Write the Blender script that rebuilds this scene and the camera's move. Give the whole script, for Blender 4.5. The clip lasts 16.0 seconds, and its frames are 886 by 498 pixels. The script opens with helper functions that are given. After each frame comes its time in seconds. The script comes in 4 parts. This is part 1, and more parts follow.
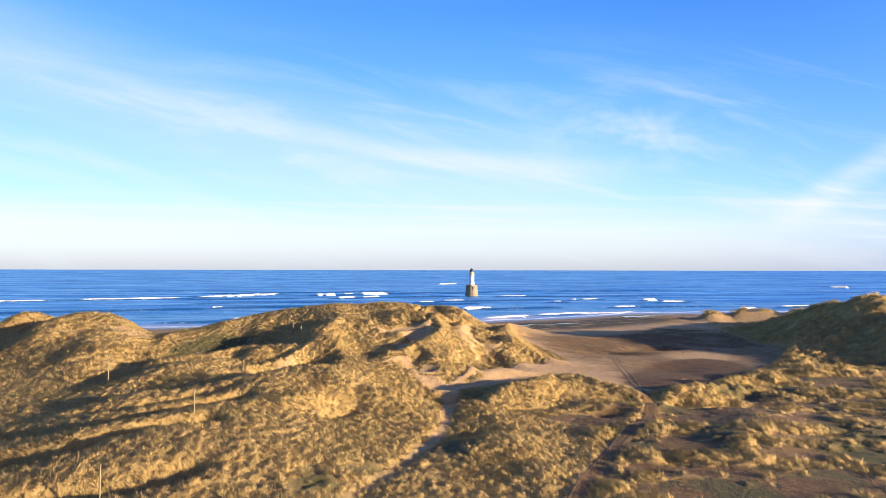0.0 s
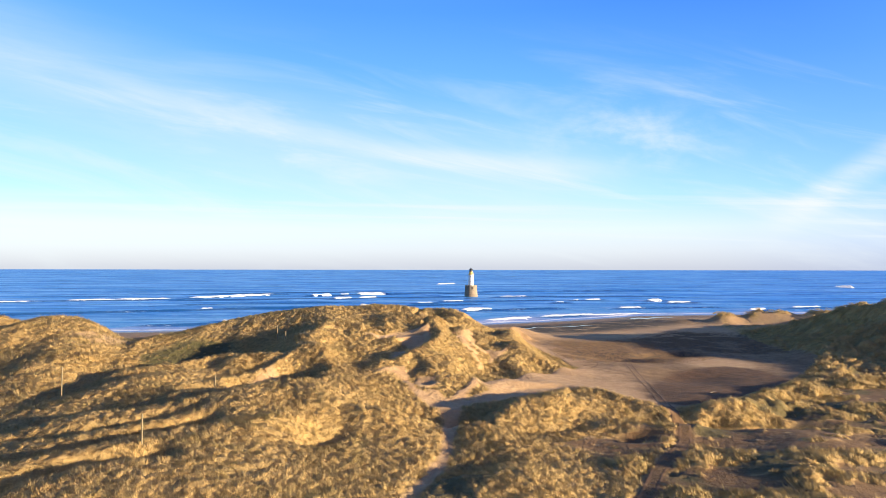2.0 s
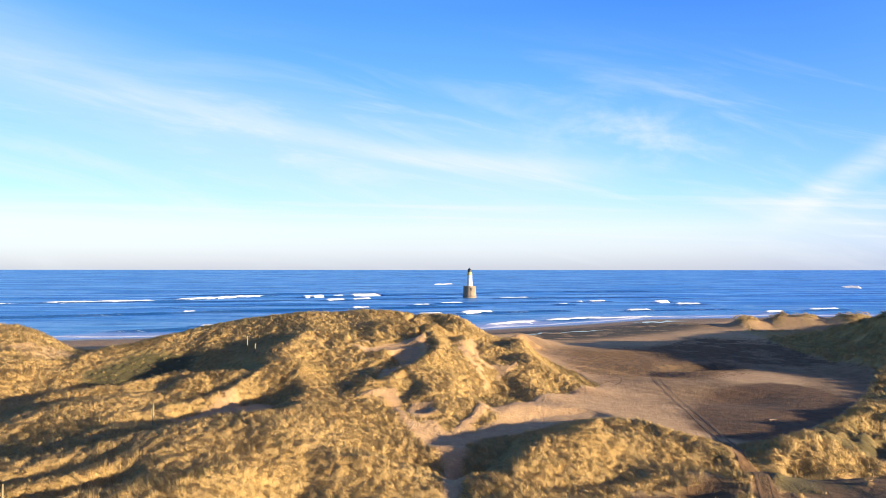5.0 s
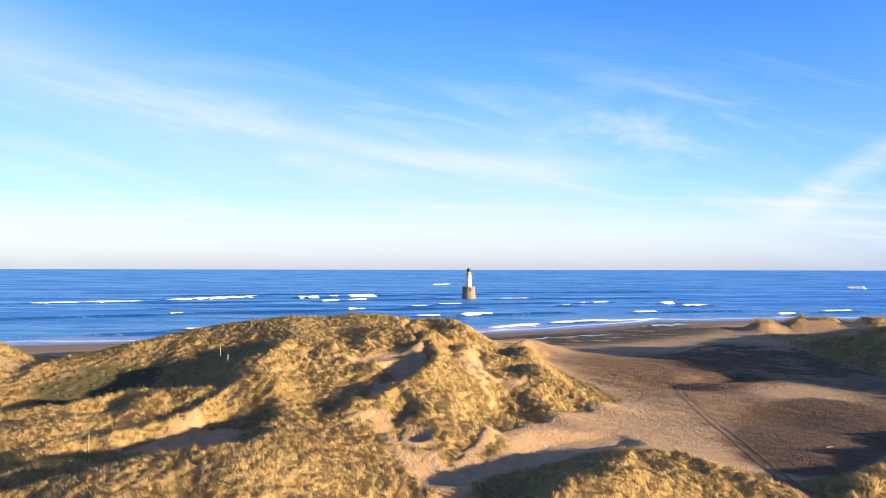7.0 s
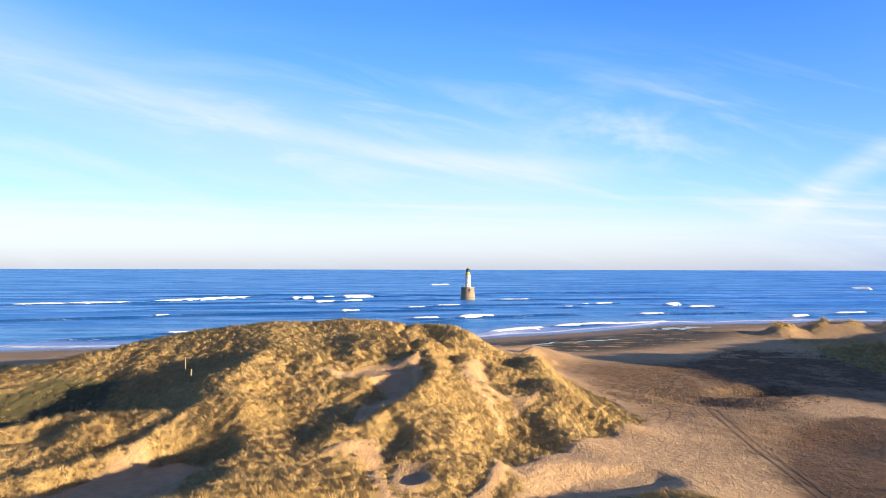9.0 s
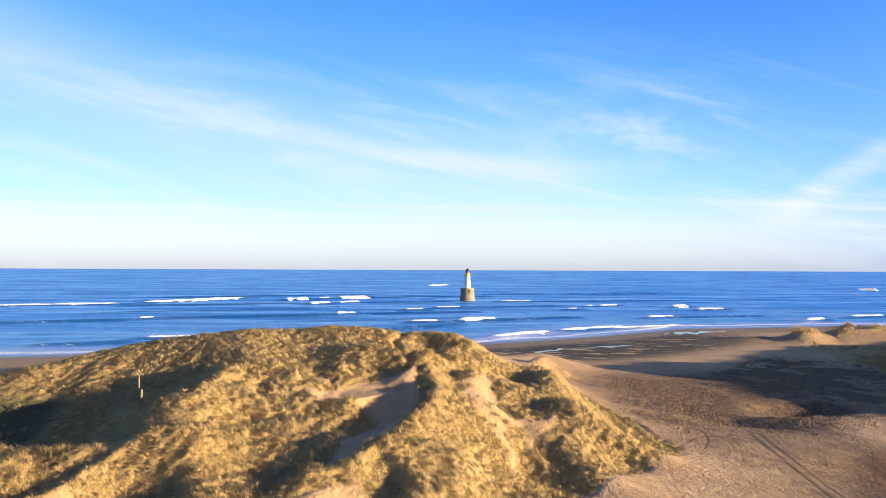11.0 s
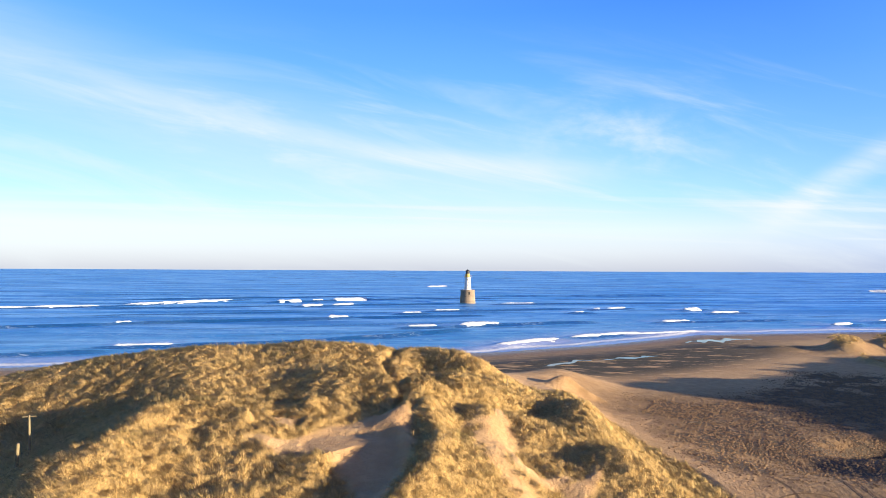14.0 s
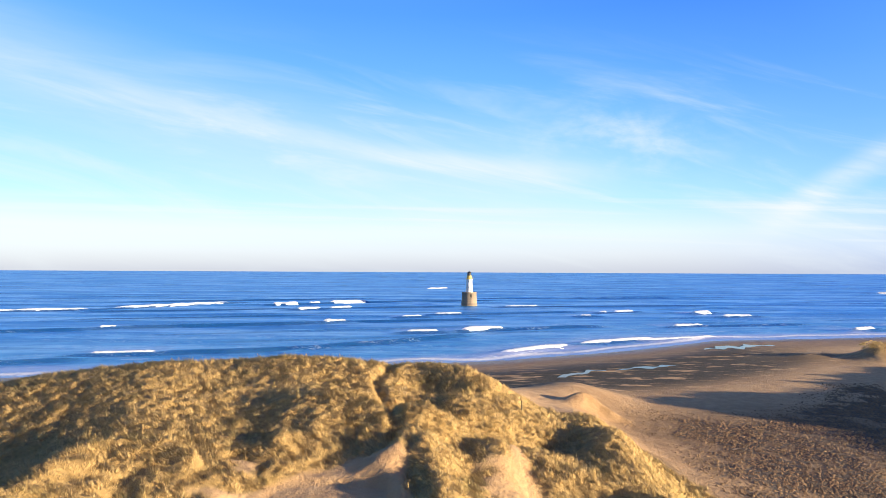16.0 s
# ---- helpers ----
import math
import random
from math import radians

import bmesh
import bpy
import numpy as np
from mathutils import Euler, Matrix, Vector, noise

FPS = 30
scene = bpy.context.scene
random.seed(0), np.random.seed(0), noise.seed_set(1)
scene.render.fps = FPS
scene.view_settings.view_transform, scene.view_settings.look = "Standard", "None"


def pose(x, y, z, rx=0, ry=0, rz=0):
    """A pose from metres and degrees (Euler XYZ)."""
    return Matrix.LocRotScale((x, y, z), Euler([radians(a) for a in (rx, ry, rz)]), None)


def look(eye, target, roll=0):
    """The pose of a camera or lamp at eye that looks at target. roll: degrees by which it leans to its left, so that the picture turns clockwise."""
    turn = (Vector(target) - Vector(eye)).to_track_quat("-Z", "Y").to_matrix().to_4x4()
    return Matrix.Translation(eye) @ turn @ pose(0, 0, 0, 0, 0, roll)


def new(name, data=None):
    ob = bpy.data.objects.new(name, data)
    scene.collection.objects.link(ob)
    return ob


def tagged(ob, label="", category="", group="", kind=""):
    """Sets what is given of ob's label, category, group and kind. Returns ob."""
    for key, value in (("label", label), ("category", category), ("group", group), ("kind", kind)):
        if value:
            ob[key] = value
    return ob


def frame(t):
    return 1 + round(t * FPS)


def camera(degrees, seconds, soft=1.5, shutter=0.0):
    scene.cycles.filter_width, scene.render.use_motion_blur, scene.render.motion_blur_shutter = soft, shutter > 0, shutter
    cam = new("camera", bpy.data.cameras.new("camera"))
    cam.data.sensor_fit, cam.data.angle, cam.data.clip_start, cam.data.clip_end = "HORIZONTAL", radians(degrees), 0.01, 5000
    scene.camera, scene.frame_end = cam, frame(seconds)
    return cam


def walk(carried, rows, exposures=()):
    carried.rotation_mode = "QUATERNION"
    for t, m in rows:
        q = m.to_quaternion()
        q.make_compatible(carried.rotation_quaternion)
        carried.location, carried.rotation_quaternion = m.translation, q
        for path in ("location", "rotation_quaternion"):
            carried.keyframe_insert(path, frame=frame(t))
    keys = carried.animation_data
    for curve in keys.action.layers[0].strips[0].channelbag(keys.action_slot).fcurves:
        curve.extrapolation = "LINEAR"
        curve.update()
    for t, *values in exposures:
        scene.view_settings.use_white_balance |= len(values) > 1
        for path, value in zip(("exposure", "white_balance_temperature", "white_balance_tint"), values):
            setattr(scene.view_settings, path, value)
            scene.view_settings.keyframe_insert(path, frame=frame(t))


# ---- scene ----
cam = camera(75.3, 16.0, soft=0.5)
METRES, EYE, TILT, LEAN, TURN = 139.0, 33.0, 1.92, -0.1, 0.0
ROWS = [
    (0.0, 0.0, 0.0, 0.0, -0.0, 0.0, -0.0),
    (0.5, -0.0005, 0.0291, -0.0009, -0.02, 0.02, 0.04),
    (1.0, -0.0012, 0.0624, -0.0021, -0.09, -0.01, 0.05),
    (1.5, -0.0018, 0.0917, -0.0032, -0.13, -0.02, 0.01),
    (2.0, -0.0022, 0.1251, -0.0045, -0.16, -0.03, 0.01),
    (2.5, -0.0028, 0.1544, -0.0054, -0.2, -0.05, 0.01),
    (3.0, -0.0032, 0.1879, -0.0065, -0.24, -0.02, 0.01),
    (3.5, -0.0038, 0.2172, -0.0072, -0.26, -0.04, 0.0),
    (4.0, -0.0042, 0.2508, -0.0086, -0.32, -0.01, 0.02),
    (6.5, -0.0062, 0.406, -0.0133, -0.62, -0.04, 0.01),
    (7.0, -0.0063, 0.4398, -0.0142, -0.65, -0.04, -0.02),
    (7.5, -0.0062, 0.4692, -0.015, -0.7, -0.06, -0.02),
    (8.0, -0.0064, 0.5034, -0.0164, -0.74, -0.04, -0.03),
    (8.5, -0.0068, 0.5331, -0.0175, -0.79, -0.01, -0.05),
    (9.0, -0.007, 0.567, -0.0181, -0.84, -0.05, -0.05),
    (11.5, -0.0081, 0.7239, -0.0226, -1.0, -0.01, -0.16),
    (12.0, -0.0082, 0.7555, -0.0232, -1.02, -0.01, -0.16),
    (12.5, -0.0083, 0.7873, -0.0242, -1.06, -0.01, -0.18),
    (13.0, -0.0088, 0.8185, -0.025, -1.07, 0.03, -0.15),
    (13.5, -0.0093, 0.8504, -0.0261, -1.11, 0.05, -0.16),
    (14.0, -0.0097, 0.8819, -0.0267, -1.14, 0.05, -0.21),
    (14.5, -0.0101, 0.9133, -0.0276, -1.19, 0.06, -0.19),
    (15.0, -0.0104, 0.9448, -0.0285, -1.22, 0.1, -0.2),
    (15.5, -0.0099, 0.974, -0.0291, -1.21, 0.1, -0.23),
    (16.0, -0.0095, 0.9994, -0.0299, -1.09, 0.2, -0.2),
]
walk(cam, [(t, pose(0, 0, EYE, TILT, LEAN, TURN) @ pose(METRES * x, METRES * y, METRES * z, 90 + pitch, roll, yaw)) for t, x, y, z, yaw, pitch, roll in ROWS])

# ---------------------------------------------------------------- light
SUN_TURN, SUN_UP = 24.0, 9.2          # degrees behind the right-hand side, and above the horizon
sun_dir = Vector((math.cos(radians(SUN_UP)) * math.cos(radians(SUN_TURN)),
                  -math.cos(radians(SUN_UP)) * math.sin(radians(SUN_TURN)),
                  math.sin(radians(SUN_UP))))
sun = new("sun", bpy.data.lights.new("sun", "SUN"))
sun.data.energy, sun.data.angle, sun.data.color = 5.0, radians(0.6), (1.0, 0.80, 0.555)
sun.matrix_world = look(sun_dir * 300, (0, 0, 0))
scene.view_settings.exposure = 1.57


class Nodes:
    """Short names for building a node tree."""

    def __init__(self, tree):
        self.tree = tree
        tree.nodes.clear()

    def add(self, kind, **values):
        n = self.tree.nodes.new(kind)
        for key, value in values.items():
            if key in ("operation", "blend_type", "data_type", "attribute_name", "feature", "sky_type", "noise_dimensions", "voronoi_dimensions", "interpolation_type", "clamp"):
                if key == "operation":
                    n.operation = value
                elif key == "blend_type":
                    n.blend_type = value
                elif key == "data_type":
                    n.data_type = value
                elif key == "attribute_name":
                    n.attribute_name = value
                elif key == "feature":
                    n.feature = value
                elif key == "sky_type":
                    n.sky_type = value
                elif key == "clamp":
                    n.use_clamp = value
                continue
            slot = n.inputs[int(key[1:])] if key[0] == "i" and key[1:].isdigit() else n.inputs[key.replace("_", " ")]
            if isinstance(value, bpy.types.NodeSocket):
                self.tree.links.new(value, slot)
            else:
                slot.default_value = value
        return n

    def math(self, op, a, b=0.0, clamp=False):
        return self.add("ShaderNodeMath", operation=op, i0=a, i1=b, clamp=clamp).outputs[0]

    def mix(self, f, a, b, blend="MIX"):
        n = self.tree.nodes.new("ShaderNodeMix")
        n.data_type, n.blend_type = "RGBA", blend
        for slot, v in ((0, f), (6, a), (7, b)):
            if isinstance(v, bpy.types.NodeSocket):
                self.tree.links.new(v, n.inputs[slot])
            else:
                n.inputs[slot].default_value = v if slot == 0 else (*v[:3], 1)
        return n.outputs[2]

    def ramp(self, f, *stops):
        n = self.add("ShaderNodeValToRGB", i0=f)
        els = n.color_ramp.elements
        while len(els) < len(stops):
            els.new(0.5)
        for el, (p, c) in zip(els, stops):
            el.position = p
            el.color = (c, c, c, 1) if isinstance(c, (int, float)) else (*c, 1)
        return n.outputs[0]

    def span(self, v, lo, hi):
        n = self.add("ShaderNodeMapRange", i0=v, i1=lo, i2=hi)
        n.clamp = True
        n.interpolation_type = "SMOOTHSTEP"
        return n.outputs[0]

    def noise(self, where, scale, detail=3.0, rough=0.55, warp=0.0):
        return self.add("ShaderNodeTexNoise", Vector=where, Scale=scale, Detail=detail, Roughness=rough, Distortion=warp).outputs[0]

    def attr(self, name):
        return self.add("ShaderNodeAttribute", attribute_name=name).outputs[2]


def build_sky():
    """Clear winter sky with streaks of high cirrus and a pale bank over the horizon."""
    world = bpy.data.worlds.new("sky")
    scene.world = world
    world.use_nodes = True
    n = Nodes(world.node_tree)
    sky = n.add("ShaderNodeTexSky", sky_type="NISHITA")
    sky.sun_disc = False
    sky.sun_elevation, sky.sun_rotation = radians(SUN_UP), radians(90 + SUN_TURN)
    sky.air_density, sky.dust_density, sky.ozone_density = 1.0, 0.6, 2.0
    way = n.add("ShaderNodeTexCoord").outputs[0]
    part = n.add("ShaderNodeSeparateXYZ", i0=way)
    up = part.outputs[2]
    # position in the picture of the sky: across by bearing, height by slope
    across = n.math("DIVIDE", part.outputs[0], n.math("MAXIMUM", part.outputs[1], 0.05))
    high = n.math("DIVIDE", up, n.math("MAXIMUM", part.outputs[1], 0.05))
    flat = n.add("ShaderNodeCombineXYZ", i0=across, i1=high).outputs[0]
    blue = n.ramp(n.math("MULTIPLY", up, 1.0), (0.0, (0.58, 0.64, 0.78)), (0.03, (0.72, 0.79, 0.92)), (0.065, (0.76, 0.88, 1.0)), (0.12, (0.46, 0.80, 1.0)),
                  (0.22, (0.25, 0.60, 1.0)), (0.31, (0.14, 0.46, 1.0)), (0.41, (0.07, 0.33, 0.97)), (0.6, (0.05, 0.20, 0.62)), (1.0, (0.07, 0.14, 0.36)))
    # cirrus: noise drawn out along slanting streaks
    streak = n.math("ADD", n.math("MULTIPLY", across, 0.20), high)
    c1 = n.noise(n.add("ShaderNodeCombineXYZ", i0=n.math("MULTIPLY", across, 1.3), i1=n.math("MULTIPLY", streak, 9.0)).outputs[0], 1.6, 5.0, 0.6, 0.6)
    fine = n.noise(n.add("ShaderNodeCombineXYZ", i0=n.math("MULTIPLY", across, 4.0), i1=n.math("MULTIPLY", streak, 26.0)).outputs[0], 1.5, 6.0, 0.65, 0.4)
    # the long streak falling from the upper left, and the fan at the right
    curve = n.math("MULTIPLY", n.math("MULTIPLY", across, across), 0.194)
    line = n.math("SUBTRACT", n.math("SUBTRACT", n.math("ADD", high, n.math("MULTIPLY", across, 0.124)), curve), 0.190)
    line = n.math("ADD", line, n.math("MULTIPLY", n.math("SUBTRACT", c1, 0.5), 0.05))
    band = n.math("ADD", n.math("MULTIPLY", n.math("SUBTRACT", 1.0, n.span(n.math("ABSOLUTE", line), 0.0, 0.032)), n.math("MULTIPLY", n.span(across, -0.85, -0.25), 0.60)), n.math("MULTIPLY", n.math("SUBTRACT", 1.0, n.span(n.math("ABSOLUTE", n.math("ADD", line, 0.035)), 0.0, 0.17)), 0.62))
    band = n.math("MULTIPLY", band, n.math("SUBTRACT", 1.0, n.span(across, 0.15, 0.42)))
    line2 = n.math("SUBTRACT", high, n.math("ADD", n.math("MULTIPLY", across, 0.62), -0.285))
    band2 = n.math("MULTIPLY", n.math("SUBTRACT", 1.0, n.span(n.math("ABSOLUTE", line2), 0.0, 0.05)), n.math("MULTIPLY", n.span(across, 0.50, 0.66), n.math("SUBTRACT", 1.0, n.span(high, 0.18, 0.28))))
    wisps = n.math("MULTIPLY", n.span(c1, 0.45, 0.75), 0.55)
    wisps = n.math("MULTIPLY", wisps, n.math("SUBTRACT", 1.0, n.span(high, 0.22, 0.46)))
    cloud = n.math("ADD", wisps, n.math("MULTIPLY", band, n.math("ADD", 0.35, n.math("MULTIPLY", fine, 0.55))))
    cloud = n.math("ADD", cloud, n.math("MULTIPLY", band2, n.math("MULTIPLY", fine, 1.1)))
    # a torn veil high over the lighthouse, and thin bars above the horizon bank
    du, dv = n.math("DIVIDE", n.math("SUBTRACT", across, 0.33), 0.16), n.math("DIVIDE", n.math("SUBTRACT", high, 0.235), 0.06)
    veil = n.math("POWER", 2.718, n.math("MULTIPLY", n.math("ADD", n.math("MULTIPLY", du, du), n.math("MULTIPLY", dv, dv)), -1.0))
    puff = n.noise(n.add("ShaderNodeCombineXYZ", i0=n.math("MULTIPLY", across, 7.0), i1=n.math("MULTIPLY", high, 14.0)).outputs[0], 1.3, 5.0, 0.6, 0.15)
    cloud = n.math("ADD", cloud, n.math("MULTIPLY", n.math("MULTIPLY", veil, n.span(puff, 0.36, 0.80)), 0.75))
    bars = n.noise(n.add("ShaderNodeCombineXYZ", i0=n.math("MULTIPLY", across, 0.9), i1=n.math("MULTIPLY", n.math("ADD", high, n.math("MULTIPLY", across, 0.025)), 34.0)).outputs[0], 1.3, 4.0, 0.6, 0.3)
    low = n.math("MULTIPLY", n.span(high, 0.03, 0.06), n.math("SUBTRACT", 1.0, n.span(high, 0.10, 0.15)))
    cloud = n.math("ADD", cloud, n.math("MULTIPLY", n.math("MULTIPLY", low, n.span(bars, 0.46, 0.66)), 0.6))
    cloud = n.math("MULTIPLY", cloud, 0.8, clamp=True)
    # deeper blue towards the north-east, away from the haze
    blue = n.mix(n.math("MULTIPLY", n.span(n.math("ADD", across, high), 0.35, 1.15), 0.75), blue, n.mix(1.0, blue, (0.42, 0.62, 1.0), "MULTIPLY"))
    tinted = n.mix(0.95, sky.outputs[0], blue)
    tinted = n.mix(n.math("MULTIPLY", n.span(part.outputs[1], 0.35, -0.6), 0.6), tinted, n.mix(1.0, tinted, (0.42, 0.40, 0.48), "MULTIPLY"))
    near = n.add("ShaderNodeVectorMath", operation="DOT_PRODUCT", i0=way, i1=tuple(sun_dir)).outputs["Value"]
    tinted = n.mix(n.math("MULTIPLY", n.span(near, 0.55, 1.0), 0.5), tinted, (1.15, 0.86, 0.60))
    seen = n.mix(cloud, tinted, (0.90, 0.97, 1.0))
    n.add("ShaderNodeOutputWorld", Surface=n.add("ShaderNodeBackground", Color=seen, Strength=0.337).outputs[0])


build_sky()


# ---------------------------------------------------------------- materials
def material(name):
    m = bpy.data.materials.new(name)
    m.use_nodes = True
    return m, Nodes(m.node_tree)


def finish(n, colour, rough=0.8, bump=None, strength=0.3, distance=0.05, **more):
    b = n.add("ShaderNodeBsdfPrincipled", Base_Color=colour, Roughness=rough, **more)
    if bump is not None:
        n.tree.links.new(n.add("ShaderNodeBump", Strength=strength, Distance=distance, Height=bump).outputs[0], b.inputs["Normal"])
    n.add("ShaderNodeOutputMaterial", Surface=b.outputs[0])


def ground_material():
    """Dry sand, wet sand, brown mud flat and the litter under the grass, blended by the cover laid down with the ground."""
    m, n = material("dune_ground")
    at = n.add("ShaderNodeNewGeometry").outputs[0]
    big = n.noise(at, 0.06, 4.0)
    mid = n.noise(at, 0.45, 5.0, 0.65)
    fine = n.noise(at, 4.0, 4.0, 0.7)
    sand = n.mix(n.span(mid, 0.35, 0.7), (0.40, 0.250, 0.120), (0.49, 0.325, 0.164))
    sand = n.mix(n.math("MULTIPLY", n.span(big, 0.45, 0.7), 0.5), sand, (0.384, 0.23, 0.106))
    sand = n.mix(n.math("MULTIPLY", n.span(fine, 0.5, 0.8), 0.25), sand, (0.269, 0.182, 0.115))
    mud = n.mix(n.span(mid, 0.3, 0.7), (0.070, 0.033, 0.010), (0.125, 0.060, 0.020))
    wet = n.mix(n.span(mid, 0.35, 0.65), (0.12, 0.064, 0.024), (0.2, 0.112, 0.044))
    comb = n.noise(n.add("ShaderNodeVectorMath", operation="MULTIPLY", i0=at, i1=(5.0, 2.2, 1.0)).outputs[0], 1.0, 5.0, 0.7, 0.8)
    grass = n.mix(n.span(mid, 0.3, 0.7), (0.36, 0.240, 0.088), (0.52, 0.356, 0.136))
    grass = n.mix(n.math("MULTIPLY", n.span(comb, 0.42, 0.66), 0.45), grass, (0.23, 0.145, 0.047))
    moss = n.mix(n.span(fine, 0.3, 0.7), (0.042, 0.042, 0.011), (0.09, 0.078, 0.022))
    scrub = n.mix(n.span(fine, 0.35, 0.7), (0.048, 0.036, 0.024), (0.128, 0.088, 0.052))
    colour = n.mix(n.attr("wet"), sand, wet)
    damp = n.mix(n.span(mid, 0.3, 0.72), (0.118, 0.068, 0.028), (0.185, 0.112, 0.050))
    colour = n.mix(n.attr("damp"), colour, damp)
    colour = n.mix(n.attr("mud"), colour, mud)
    weed = n.math("MULTIPLY", n.attr("weed"), n.span(n.noise(n.add("ShaderNodeVectorMath", operation="MULTIPLY", i0=at, i1=(0.3, 1.0, 1.0)).outputs[0], 0.35, 4.0, 0.65), 0.37, 0.46))
    colour = n.mix(weed, colour, (0.028, 0.0208, 0.0112))
    speck = n.span(n.math("ADD", n.math("MULTIPLY", n.attr("scrub"), 0.55), n.math("MULTIPLY", mid, 0.6)), 0.52, 0.66)
    colour = n.mix(speck, colour, scrub)
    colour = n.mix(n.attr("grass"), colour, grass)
    colour = n.mix(n.attr("moss"), colour, moss)
    rough = n.math("SUBTRACT", 0.95, n.math("MULTIPLY", n.math("POWER", n.attr("wet"), 2.0), 0.62))
    relief = n.math("ADD", fine, n.math("MULTIPLY", mid, 1.5))
    lump = n.noise(at, 1.3, 3.0, 0.6)
    relief = n.math("ADD", relief, n.math("MULTIPLY", lump, n.math("SUBTRACT", 2.5, n.math("MULTIPLY", n.attr("grass"), 2.0))))
    relief = n.math("ADD", relief, n.math("MULTIPLY", n.math("MULTIPLY", comb, n.attr("grass")), 3.0))
    finish(n, colour, rough, relief, 0.8, 0.16)
    return m


def blade_material():
    """Bleached marram: fine strands, tufts of differing straw, olive and rust patches."""
    m, n = material("marram_straw")
    geo = n.add("ShaderNodeNewGeometry")
    at, per = geo.outputs[0], geo.outputs["Random Per Island"]
    strand = n.noise(n.add("ShaderNodeVectorMath", operation="MULTIPLY", i0=at, i1=(1.0, 0.55, 0.45)).outputs[0], 9.0, 3.0, 0.65)
    tuft, patch, wide = n.noise(at, 1.1, 3.0, 0.6), n.noise(at, 0.16, 3.0), n.noise(at, 0.045, 2.0)
    straw = n.mix(n.span(strand, 0.34, 0.68), (0.48, 0.338, 0.135), (0.90, 0.675, 0.315))
    straw = n.mix(n.math("MULTIPLY", n.span(tuft, 0.42, 0.68), 0.5), straw, (0.48, 0.335, 0.132))
    straw = n.mix(n.math("MULTIPLY", per, 0.25), straw, (0.76, 0.585, 0.30))
    straw = n.mix(n.math("MULTIPLY", n.span(patch, 0.52, 0.72), 0.45), straw, (0.37, 0.315, 0.115))
    straw = n.mix(n.math("MULTIPLY", n.span(wide, 0.55, 0.72), 0.35), straw, (0.62, 0.40, 0.15))
    body = n.add("ShaderNodeBsdfPrincipled", Base_Color=straw, Roughness=0.75).outputs[0]
    glow = n.add("ShaderNodeBsdfTranslucent", Color=straw).outputs[0]
    n.add("ShaderNodeOutputMaterial", Surface=n.add("ShaderNodeMixShader", i0=0.5, i1=body, i2=glow).outputs[0])
    return m


